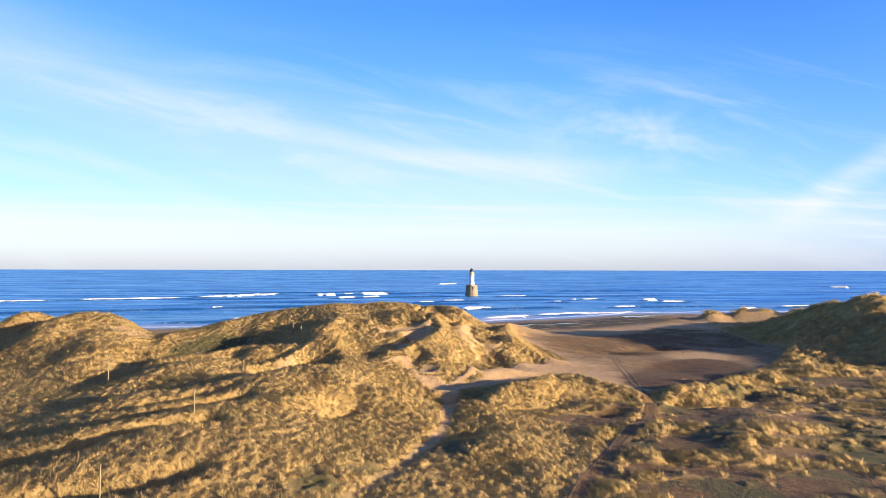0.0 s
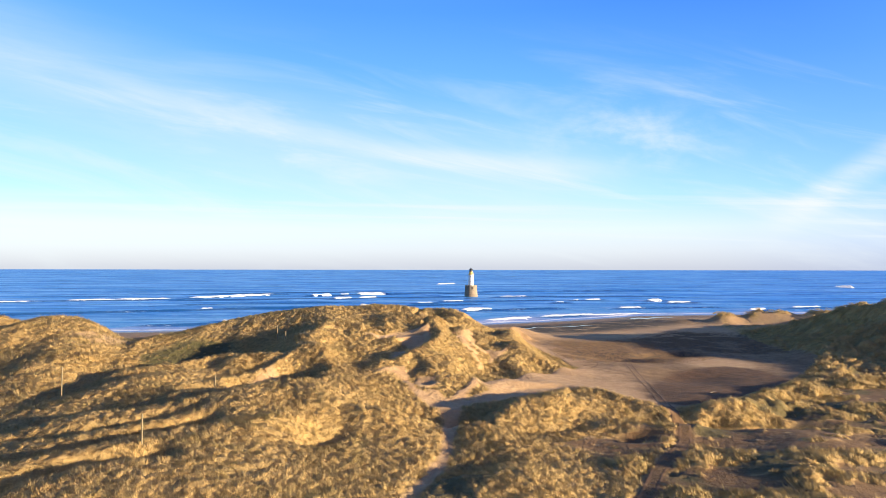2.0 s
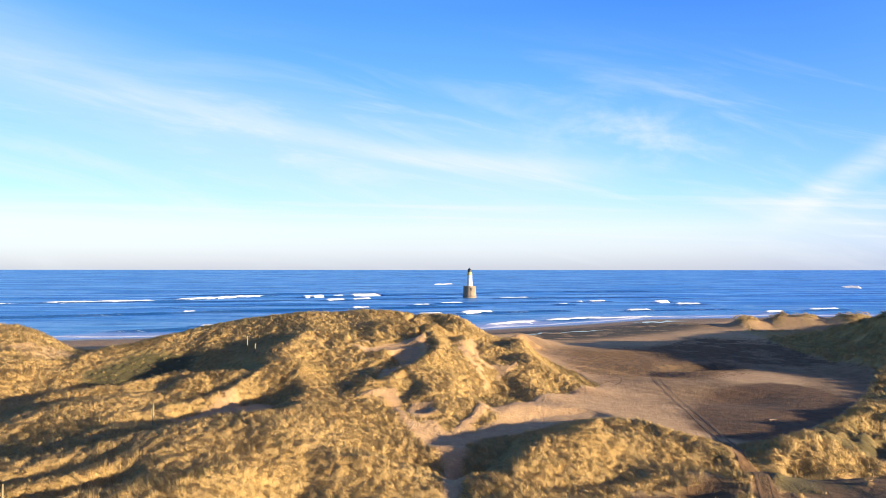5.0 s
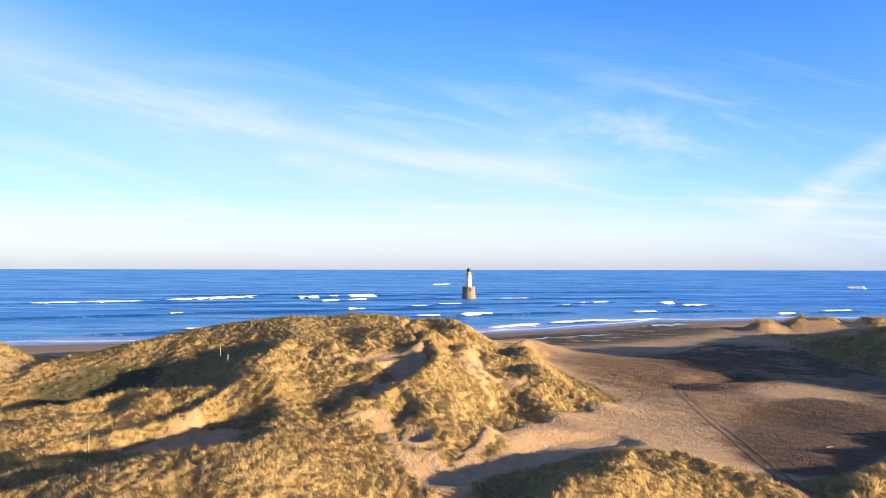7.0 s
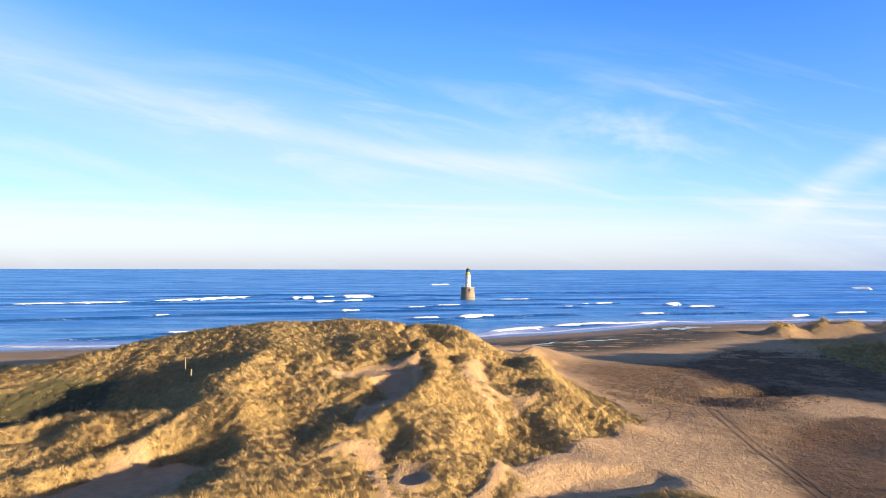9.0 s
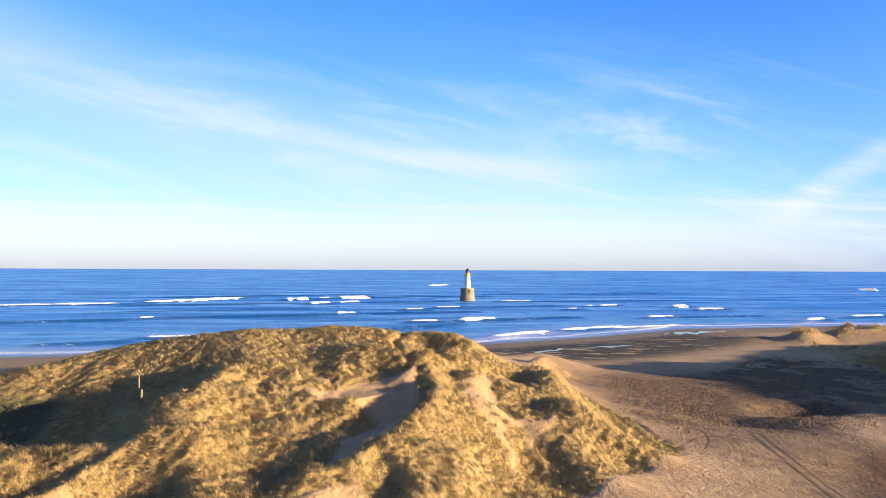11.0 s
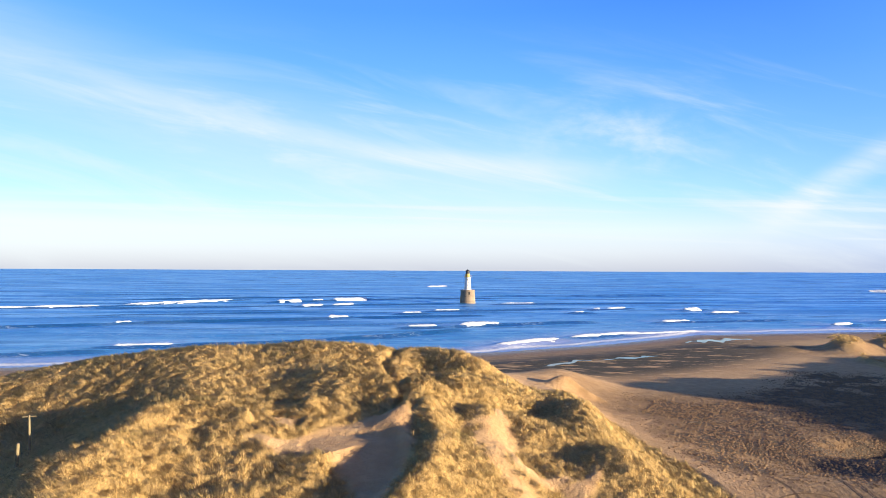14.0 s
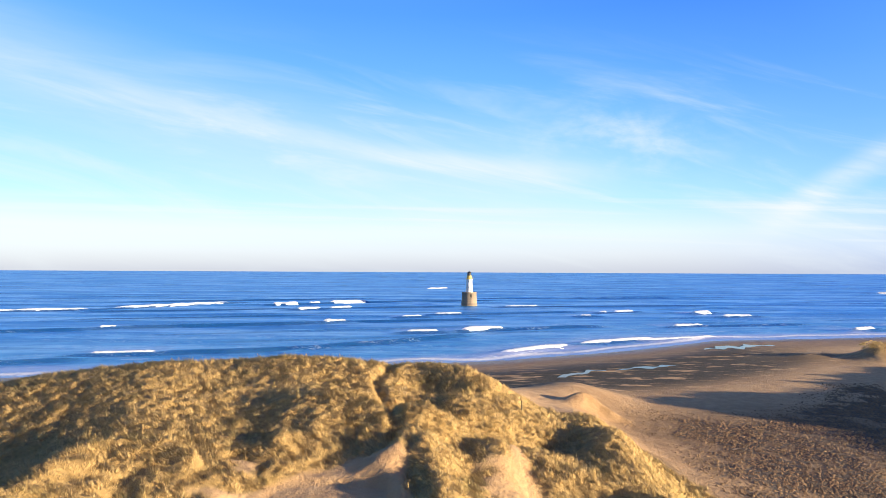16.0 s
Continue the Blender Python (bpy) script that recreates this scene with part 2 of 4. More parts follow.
def sea_material():
    m, n = material("sea_water")
    geo = n.add("ShaderNodeNewGeometry").outputs[0]
    squash = n.add("ShaderNodeVectorMath", operation="MULTIPLY", i0=geo, i1=(0.35, 1.0, 1.0)).outputs[0]
    w1 = n.noise(squash, 0.10, 5.0, 0.6)
    w2 = n.noise(squash, 0.9, 4.0, 0.6)
    patch = n.noise(squash, 0.018, 3.0)
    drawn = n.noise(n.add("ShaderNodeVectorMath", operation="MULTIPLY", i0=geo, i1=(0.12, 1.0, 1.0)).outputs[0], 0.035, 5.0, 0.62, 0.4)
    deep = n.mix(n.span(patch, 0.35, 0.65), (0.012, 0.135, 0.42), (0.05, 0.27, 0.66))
    # reflected sky streaks and dark swell bands, both put into the water colour
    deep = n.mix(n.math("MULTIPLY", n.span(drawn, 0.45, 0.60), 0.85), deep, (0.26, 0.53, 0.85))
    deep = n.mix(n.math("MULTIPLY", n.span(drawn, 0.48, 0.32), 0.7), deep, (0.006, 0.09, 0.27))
    shallow = n.mix(n.span(w1, 0.4, 0.7), (0.05, 0.25, 0.47), (0.17, 0.42, 0.64))
    # pale sky streaks painted over the shallows too
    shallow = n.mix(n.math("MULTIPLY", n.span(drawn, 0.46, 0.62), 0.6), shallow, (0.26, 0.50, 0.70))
    colour = n.mix(n.attr("shallow"), deep, shallow)
    # ripple shading, painted as darker blue bands
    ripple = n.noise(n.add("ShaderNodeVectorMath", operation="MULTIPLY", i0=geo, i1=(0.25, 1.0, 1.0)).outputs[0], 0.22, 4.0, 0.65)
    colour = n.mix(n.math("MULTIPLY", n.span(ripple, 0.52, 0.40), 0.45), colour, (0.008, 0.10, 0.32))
    # wave fronts painted dark teal, standing in for their weaker sky reflection
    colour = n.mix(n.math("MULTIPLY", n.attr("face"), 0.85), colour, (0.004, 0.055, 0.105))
    colour = n.mix(n.math("MULTIPLY", n.attr("wash"), 0.75), colour, (0.42, 0.46, 0.60))
    lace = n.math("MULTIPLY", n.span(n.noise(squash, 0.5, 6.0, 0.7, 1.2), 0.52, 0.66), n.attr("foam"))
    solid = n.span(n.math("ADD", n.attr("foam"), n.math("MULTIPLY", n.math("SUBTRACT", n.noise(geo, 0.7, 5.0, 0.7), 0.5), 0.8)), 0.45, 0.85)
    foam = n.math("MAXIMUM", lace, solid)
    colour = n.mix(foam, colour, (0.70, 0.72, 0.76))
    bump = n.add("ShaderNodeBump", Strength=0.9, Distance=1.2, Height=n.math("ADD", n.math("MULTIPLY", w1, 2.0), n.math("MULTIPLY", w2, 0.5))).outputs[0]
    body = n.add("ShaderNodeBsdfDiffuse", Color=colour, Normal=bump).outputs[0]
    sheen = n.add("ShaderNodeBsdfGlossy", Color=(0.42, 0.68, 1.0, 1.0), Roughness=0.25, Normal=bump).outputs[0]
    share = n.math("MULTIPLY", n.math("SUBTRACT", 1.0, foam), 0.42)
    n.add("ShaderNodeOutputMaterial", Surface=n.add("ShaderNodeMixShader", i0=share, i1=body, i2=sheen).outputs[0])
    return m


GROUND, STRAW, SEA = ground_material(), blade_material(), sea_material()


# ---------------------------------------------------------------- shape of the land
TABLE = np.random.RandomState(7).rand(256, 256)


def vnoise(x, y, seed=0):
    """Smooth noise, 0 to 1, one cell a unit."""
    x, y = np.asarray(x, float) + seed * 17.3, np.asarray(y, float) + seed * 9.1
    xi, yi = np.floor(x).astype(int), np.floor(y).astype(int)
    fx, fy = x - xi, y - yi
    fx, fy = fx * fx * (3 - 2 * fx), fy * fy * (3 - 2 * fy)
    a, b = TABLE[xi % 256, yi % 256], TABLE[(xi + 1) % 256, yi % 256]
    c, d = TABLE[xi % 256, (yi + 1) % 256], TABLE[(xi + 1) % 256, (yi + 1) % 256]
    return (a * (1 - fx) + b * fx) * (1 - fy) + (c * (1 - fx) + d * fx) * fy


def cells(x, y, seed=0):
    """Distance to the nearest of points scattered one to a cell, and that point's own number."""
    xi, yi = np.floor(x).astype(int), np.floor(y).astype(int)
    best, own = np.full(np.shape(x), 9.0), np.zeros(np.shape(x))
    for i in (-1, 0, 1):
        for j in (-1, 0, 1):
            u, v = xi + i + seed * 31, yi + j + seed * 57
            px, py = xi + i + TABLE[u % 256, v % 256], yi + j + TABLE[(u + 91) % 256, (v + 43) % 256]
            d = np.hypot(x - px, y - py)
            near = d < best
            best, own = np.where(near, d, best), np.where(near, TABLE[(u + 11) % 256, (v + 201) % 256], own)
    return best, own


def smooth(v, lo, hi):
    f = np.clip((np.asarray(v, float) - lo) / (hi - lo), 0, 1)
    return f * f * (3 - 2 * f)


def shore(x):
    """The water's edge: y for each x."""
    return np.interp(x, [-400, -161, 22, 82, 135, 235, 500], [262, 312, 352, 380, 415, 432, 445])


DUNES = []


def dune(x, y, along, across, turn, height):
    """A dune, or a hollow where the height is negative: half-lengths in metres, the turn of its long side in degrees."""
    DUNES.append((x, y, along, across, radians(turn), height))


dune(-19.5, 199.5, 32, 29.8, 22, 10.6)
dune(-21.5, 233.5, 32, 26.5, 1, 14.2)
dune(-66.8, 233.9, 32, 31.4, -44, 11.7)
dune(-129, 210.7, 32, 22.5, -45, 14.5)
dune(-33.7, 134.5, 32, 26.6, 27, 8.5)
dune(168.7, 230.8, 32, 26.2, 88, 9.5)
dune(5.4, 227.9, 29.4, 14.9, 87, 6.6)
dune(159, 220.8, 32, 10.7, 16, 7)
dune(164.9, 244.3, 32, 10.1, -69, 10.3)
dune(-43.3, 91, 32, 19.3, -16, 5.3)
dune(18.3, 267, 28, 15, 52, 4.2)
dune(29.5, 141.1, 26.7, 14.4, -65, 3.5)
dune(-164, 226.1, 16.6, 9.6, 71, 10.8)
dune(91.2, 245, 27.5, 16.4, 38, 0.4)
dune(-80.5, 207.4, 18.3, 16.9, 21, 4.7)
dune(24.6, 220.1, 32, 6.5, 86, 5.2)
dune(-68.4, 155, 21.2, 10.3, 55, 5.1)
dune(129, 208, 28, 8, 66, 1.3)
dune(-105.4, 175.6, 18.8, 11.2, -75, 4.5)
dune(-9.4, 222.9, 15.3, 7.8, -23, -5.8)
dune(-26.8, 216.4, 17, 8, -62, -5.5)
dune(-37.9, 179.3, 19, 8.8, -77, 5.4)
dune(-110.8, 221.1, 21.9, 6.7, -66, -2.6)
dune(70.4, 148.1, 32, 4, 40, 3)
dune(11, 214.8, 15, 4, 35, -2.3)
dune(-39.7, 163.6, 25.6, 4, 48, 2.5)
dune(-87.3, 186, 16, 4.4, -73, 5.3)
dune(-56.9, 194.1, 15.8, 4.9, -29, 4.6)
dune(-15, 125.9, 10.8, 4.5, -18, 5.6)
dune(55.4, 132.4, 22.2, 4, -1, -3)
dune(10.8, 130.5, 14.1, 4, -4, -5.2)
dune(60.4, 112.3, 14.9, 7.8, 56, 2.4)
dune(70.1, 183.3, 13.2, 9.8, 9, -1.5)
dune(-134.6, 195.4, 9.3, 7.9, -36, 3.3)
dune(34.9, 277.2, 12.7, 9.3, -89, 2.2)
dune(-35.9, 164.5, 21.8, 4, 67, -1.7)
dune(-0.6, 167.5, 13, 5, 80, 3.8)
dune(9.9, 98.7, 9.5, 7.8, 34, 2.2)
dune(0.4, 210.1, 11.5, 4, -21, 3.2)
dune(12.3, 182.2, 15.2, 4, -53, -2.1)
dune(-5.4, 171.7, 8, 4, -9, 4.4)
dune(62.1, 218, 11.8, 6.2, -30, -1.9)
dune(80.5, 225.1, 10.5, 4, 1, -3.7)
dune(29.1, 122.1, 12.8, 4.9, 74, -0.1)
dune(-3, 222.9, 11.5, 5.3, 85, -2.6)
dune(44.1, 120.7, 10.5, 8.5, 88, -0.8)
dune(33, 122.2, 6, 4, 3, -2.9)
dune(20.4, 134.2, 7.2, 4, 18, 4.2)
dune(-65.3, 118.8, 11.2, 6.3, 51, 1.7)
dune(0.7, 228.7, 10.9, 4.2, -32, -4)
dune(1.4, 207.1, 11.1, 4, 61, -2.7)
dune(5, 192.4, 12.3, 5.2, 1, 2.4)
dune(28.5, 194, 10.2, 4, -40, 2.8)
dune(-52.8, 168.2, 6, 5, -73, 3.9)
dune(83.7, 144.1, 15, 6, 15, 0.3)
dune(6, 123.1, 8.2, 5.2, -60, 2.2)
dune(-45.4, 158.9, 10.7, 7.3, -38, -0.7)
dune(-27.4, 116.8, 7.7, 4, 47, 1.9)
dune(-8.4, 112.1, 9.7, 4, 18, -0.3)
dune(-14.8, 164.8, 5, 4, -75, 2.7)
dune(-29.2, 219.6, 5, 4, -75, 1.4)
# low dunes at the far end of the beach
dune(161, 345, 9, 6, 10, 6)
dune(177, 345, 8, 6, -10, 5.2)
dune(190, 342, 10, 7, 0, 6.2)
dune(212, 335, 16, 10, 0, 7.5)
dune(142, 350, 12, 5, 0, 2)


CRESTS, HOLLOWS, GULLIES, FLANKS = [], [], [], []


def crest(slope, *points):
    """A sharp ridge along points (x, y, z), its flanks falling at that slope."""
    CRESTS.append((slope, points))


def hollow(slope, radius, *points):
    """A blown-out floor along points (x, y, z), its walls rising at that slope."""
    HOLLOWS.append((slope, radius, points))


def flank(x, y, radius, height):
    """A swell of a dune's flank, or a dip where the height is negative."""
    FLANKS.append((x, y, radius, height))


def gully(depth, width, *points):
    """A narrow trodden cut along points (x, y)."""
    GULLIES.append((depth, width, points))


# the pyramid dune and the blow-out beside it
crest(0.62, (-11, 167.5, 10.1), (-5.4, 173.9, 11.6), (-3, 183.2, 12.7), (0.1, 191.6, 14), (-1, 198, 14.1), (-2.5, 203, 16))
crest(0.85, (-17, 204.1, 16.5), (-11, 202.4, 16.6), (-5.1, 203, 16.4), (-2.8, 208.3, 16.2), (-0.9, 213.9, 15.6))
hollow(0.8, 1.8, (-15, 170.5, 8.5), (-11.5, 177, 9.4), (-8.5, 184, 9.6))
hollow(0.5, 2.6, (-16.5, 192.5, 12.3), (-12, 197, 12.5))
hollow(0.9, 3.4, (-8.6, 187, 10.2), (-8.8, 194, 12), (-13.5, 194, 12))
# the crest on the seaward side of the slack
crest(0.6, (-37.5, 168, 11.2), (-37.6, 177, 12.6), (-38, 184.3, 14.6), (-36.6, 194.5, 16.4), (-35, 199, 16), (-29, 200, 16), (-25.5, 197.5, 15.3))
hollow(0.36, 3.5, (-84, 182, 4.3), (-70, 188, 5.5), (-58, 188, 8.6))
crest(0.5, (-80, 163, 7.6), (-67, 167, 9), (-60, 172.5, 9.7), (-46, 171.5, 10.2), (-37, 171, 10.2), (-32, 170, 10))
hollow(0.75, 4.0, (-45, 152, 4.7), (-40, 155, 4.6), (-36, 158.5, 4.8))
# the great near dune
crest(0.52, (-66, 140, 6.4), (-53, 136, 7.3), (-41, 129, 9.3), (-33, 127, 10.4), (-25, 126, 9.8), (-14, 126, 9.8), (-8.1, 125.8, 8.2))
hollow(0.5, 2.5, (-52, 146, 5), (-43, 146, 4.7), (-36, 147.5, 5))
hollow(0.85, 0.9, (-20.8, 112.5, 4.2), (-18.8, 115.5, 4.3))
# hummock and sandy dip before the pyramid
crest(0.75, (-1.5, 155, 7.2), (1.5, 160, 8.4), (5.5, 160.5, 7.8), (9, 157, 6.2))
hollow(0.32, 2.4, (0, 143, 3.6), (4, 144, 3.2), (11, 149, 2.9), (20, 158, 2.7), (30, 163, 2.5))
hollow(0.65, 1.6, (-8.5, 157, 5.6), (-4, 155, 5))
hollow(1.1, 1.2, (-21.8, 201, 13.7), (-19.5, 198.5, 13.2))
hollow(1.2, 0.9, (-30, 194, 13.4), (-28.5, 190.5, 12.6))
gully(1.0, 0.9, (-8, 240), (-9.5, 228), (-7.5, 216), (-5.5, 208), (-6, 203))
gully(0.9, 1.8, (9, 209), (9.5, 200), (12.5, 193), (16.5, 187), (19, 181))
gully(2.9, 2.6, (-74, 128), (-61, 127), (-50, 130), (-41, 134))
gully(3.2, 2.6, (-77, 101), (-66, 99), (-57, 101), (-48, 110), (-41, 116))
gully(3.1, 2.4, (-66, 86), (-58, 87), (-53, 91), (-47, 95), (-40, 98))
gully(2.7, 2.2, (-58, 73), (-46, 75.5), (-40, 77), (-35, 80))
gully(2.2, 2.2, (-70, 113), (-60, 112), (-52, 117), (-45, 122))
gully(0.8, 1.7, (-16, 66), (-12, 77), (-7, 87.5), (-3.6, 97), (-1, 106), (0.6, 114), (1.4, 125), (1.6, 133))
gully(0.9, 1.6, (-33, 186), (-26, 183), (-19, 186))
# swells and dips of the dune flanks
flank(-15.3, 126.2, 10, -2.3)
flank(-23.8, 117.6, 10, -1.5)
flank(-115.7, 198.7, 10, -0.3)
flank(-2.8, 128.6, 10, -1.1)
flank(4.4, 107.6, 4.5, -1.2)
flank(27.9, 186.6, 4.5, -1)
flank(-14.2, 175.3, 4.5, 1)
flank(14.8, 86.4, 4.5, 1.2)
flank(14.3, 114.3, 4.5, 0.9)
flank(-19.9, 189.2, 4.5, -0.9)
flank(-42.8, 163.4, 10, 0.7)
flank(30.4, 116.4, 6.5, -0.8)
flank(11.7, 210.9, 4.5, 0.9)
flank(72.1, 136.1, 4.5, -0.8)
flank(-35.3, 191.6, 10, 0.5)
flank(-33.5, 171.2, 4.5, 0.9)
flank(-26.6, 176.8, 4.5, -0.9)
flank(61.6, 152.3, 10, 0.8)
flank(31, 120.5, 4, 1.2)
flank(41, 123, 5, -0.5)
flank(60, 131, 6, 1.0)
flank(60, 112, 8, -1.2)
flank(-23, 213, 6, 0.8)
flank(-8, 223, 7, 2.0)
flank(1, 226, 6, 1.6)
flank(-9, 211, 7, -2.1)
flank(165, 232, 22, -2.4)
flank(70, 146, 7, -1.4)
flank(82, 157, 7, -1.4)
# the high dune beyond the right-hand side, whose shadow lies on the beach
crest(0.55, (164, 163, 9.5), (173, 178, 13.5), (173, 195, 18), (170, 210, 19), (168, 225, 16.3), (179, 245, 16.3), (200, 263, 17.5), (241, 285, 19), (291, 302, 17))
# grassy knobs on the flank above the beach
dune(23, 197, 4, 3.2, 0, 0.8)
dune(15.5, 204, 4.0, 3.0, 40, 1.4)
dune(24, 221, 4.6, 3.6, 0, 1.3)
dune(30.5, 258, 4.6, 2.8, 30, 3.4)
dune(35.5, 257, 3.0, 1.6, 0, 1.4)
dune(78, 225, 1.8, 1.4, 0, 1.1)
dune(84.3, 223.5, 2.6, 1.8, 20, 1.5)
# the mound between the paths, and the bank along the field
crest(0.5, (10.7, 127.9, 5.1), (17.9, 135.7, 7.7), (22.7, 142.2, 8.1), (27.9, 146.4, 7.1), (35.1, 144.9, 6.6), (41.1, 140.3, 5.4), (45.5, 138, 4.3))
crest(0.55, (51, 138, 2.4), (60, 137, 2.8), (68, 141, 3.0), (77, 149, 3.2), (90, 162, 2.4))


def along(x, y, points):
    """Distance from a line of points (x, y, z) and the line's height at the nearest place."""
    dist, high = np.full(x.shape, 1e9), np.zeros(x.shape)
    pairs = list(zip(points, points[1:])) if len(points) > 1 else [(points[0], points[0])]
    for (x0, y0, z0), (x1, y1, z1) in pairs:
        ex, ey = x1 - x0, y1 - y0
        f = np.clip(((x - x0) * ex + (y - y0) * ey) / max(ex * ex + ey * ey, 1e-9), 0, 1)
        d = np.hypot(x - x0 - f * ex, y - y0 - f * ey)
        near = d < dist
        dist, high = np.where(near, d, dist), np.where(near, z0 + f * (z1 - z0), high)
    return dist, high


def soft_most(a, b, k):
    f = np.clip(0.5 + 0.5 * (b - a) / k, 0, 1)
    return a + (b - a) * f + k * f * (1 - f)


def lie(x, y):
    """Height of the bare ground."""
    x, y = np.asarray(x, float), np.asarray(y, float)
    d = shore(x) - y
    z = np.where(d > 0, 2.0 * (1 - np.exp(-np.maximum(d, 0) / 45)), np.maximum(d * 0.035, -4))
    for dx, dy, a, b, turn, h in DUNES:
        c, s = math.cos(turn), math.sin(turn)
        u, v = ((x - dx) * c + (y - dy) * s) / a, (-(x - dx) * s + (y - dy) * c) / b
        z = z + h * np.exp(-u * u - v * v)
    wob = 0.9 * (vnoise(x / 6, y / 6, 81) - 0.5)
    for slope, points in CRESTS:
        d, high = along(x + wob, y - wob, points)
        z = soft_most(z, high - slope * (np.sqrt(d * d + 0.16) - 0.4), 0.5)
    for slope, radius, points in HOLLOWS:
        d, high = along(x + wob, y - wob, points)
        z = -soft_most(-z, -(high + slope * np.maximum(0, np.sqrt(d * d + 0.3) - radius)), 0.6)
    for depth, width, points in GULLIES:
        d, _ = along(x + wob * 0.6, y, [(px, py, 0) for px, py in points])
        z = z - depth * np.exp(-(d / width) ** 2)
    for fx, fy, radius, height in FLANKS:
        z = z + height * np.exp(-((x - fx) ** 2 + (y - fy) ** 2) / radius ** 2)
    return z


def inside(x, y, corners, soft):
    """1 inside a closed outline, falling to 0 over soft metres."""
    x, y = np.asarray(x, float), np.asarray(y, float)
    dist, odd = np.full(x.shape, 1e9), np.zeros(x.shape, bool)
    for (x0, y0), (x1, y1) in zip(corners, corners[1:] + corners[:1]):
        ex, ey = x1 - x0, y1 - y0
        f = np.clip(((x - x0) * ex + (y - y0) * ey) / (ex * ex + ey * ey), 0, 1)
        dist = np.minimum(dist, np.hypot(x - x0 - f * ex, y - y0 - f * ey))
        cross = (y0 > y) != (y1 > y)
        with np.errstate(divide="ignore", invalid="ignore"):
            odd ^= cross & (x < (x1 - x0) * (y - y0) / (y1 - y0 if y1 != y0 else 1e-9) + x0)
    return smooth(np.where(odd, dist, -dist), -soft, soft)


def line_near(x, y, corners):
    """Distance from a line through the corners."""
    dist = np.full(np.shape(x), 1e9)
    for (x0, y0), (x1, y1) in zip(corners, corners[1:]):
        ex, ey = x1 - x0, y1 - y0
        f = np.clip(((x - x0) * ex + (y - y0) * ey) / (ex * ex + ey * ey), 0, 1)
        dist = np.minimum(dist, np.hypot(x - x0 - f * ex, y - y0 - f * ey))
    return dist


BEACH = [(10, 163), (11, 156.5), (4.5, 147.5), (0, 147.5), (-3, 151), (-3.5, 146), (2, 140), (9, 145.5), (14, 149), (20, 152), (28, 154), (38, 150.5), (49, 144), (62, 146), (78, 158), (100, 180), (122, 204), (128, 240), (136, 275), (150, 325),
         (205, 320), (420, 330), (420, 560), (-420, 560), (-420, 262), (-100, 262), (-30, 266), (6, 258), (16, 246), (20, 237), (30, 241), (35, 234),
         (37, 222), (40, 206), (42, 198), (40, 192.5), (29, 182.3), (20, 174), (13.5, 165.5)]
PATH = [(-16, 66), (-12, 77), (-7, 87.5), (-3.6, 97), (-1, 106), (0.6, 114), (1.4, 125), (1.6, 133), (4, 150), (9, 162)]
TRACK = [(12, 66), (18, 78.5), (21, 85), (28.7, 98), (33, 106), (41.5, 117), (46, 127), (48, 137), (50, 147), (53.5, 165), (57.5, 188), (59.5, 201), (63, 214)]


def spots(x, y, *places):
    """Soft round patches at (x, y, radius)."""
    return np.maximum.reduce([np.exp(-((x - px) ** 2 + (y - py) ** 2) / (r * r)) for px, py, r in places])


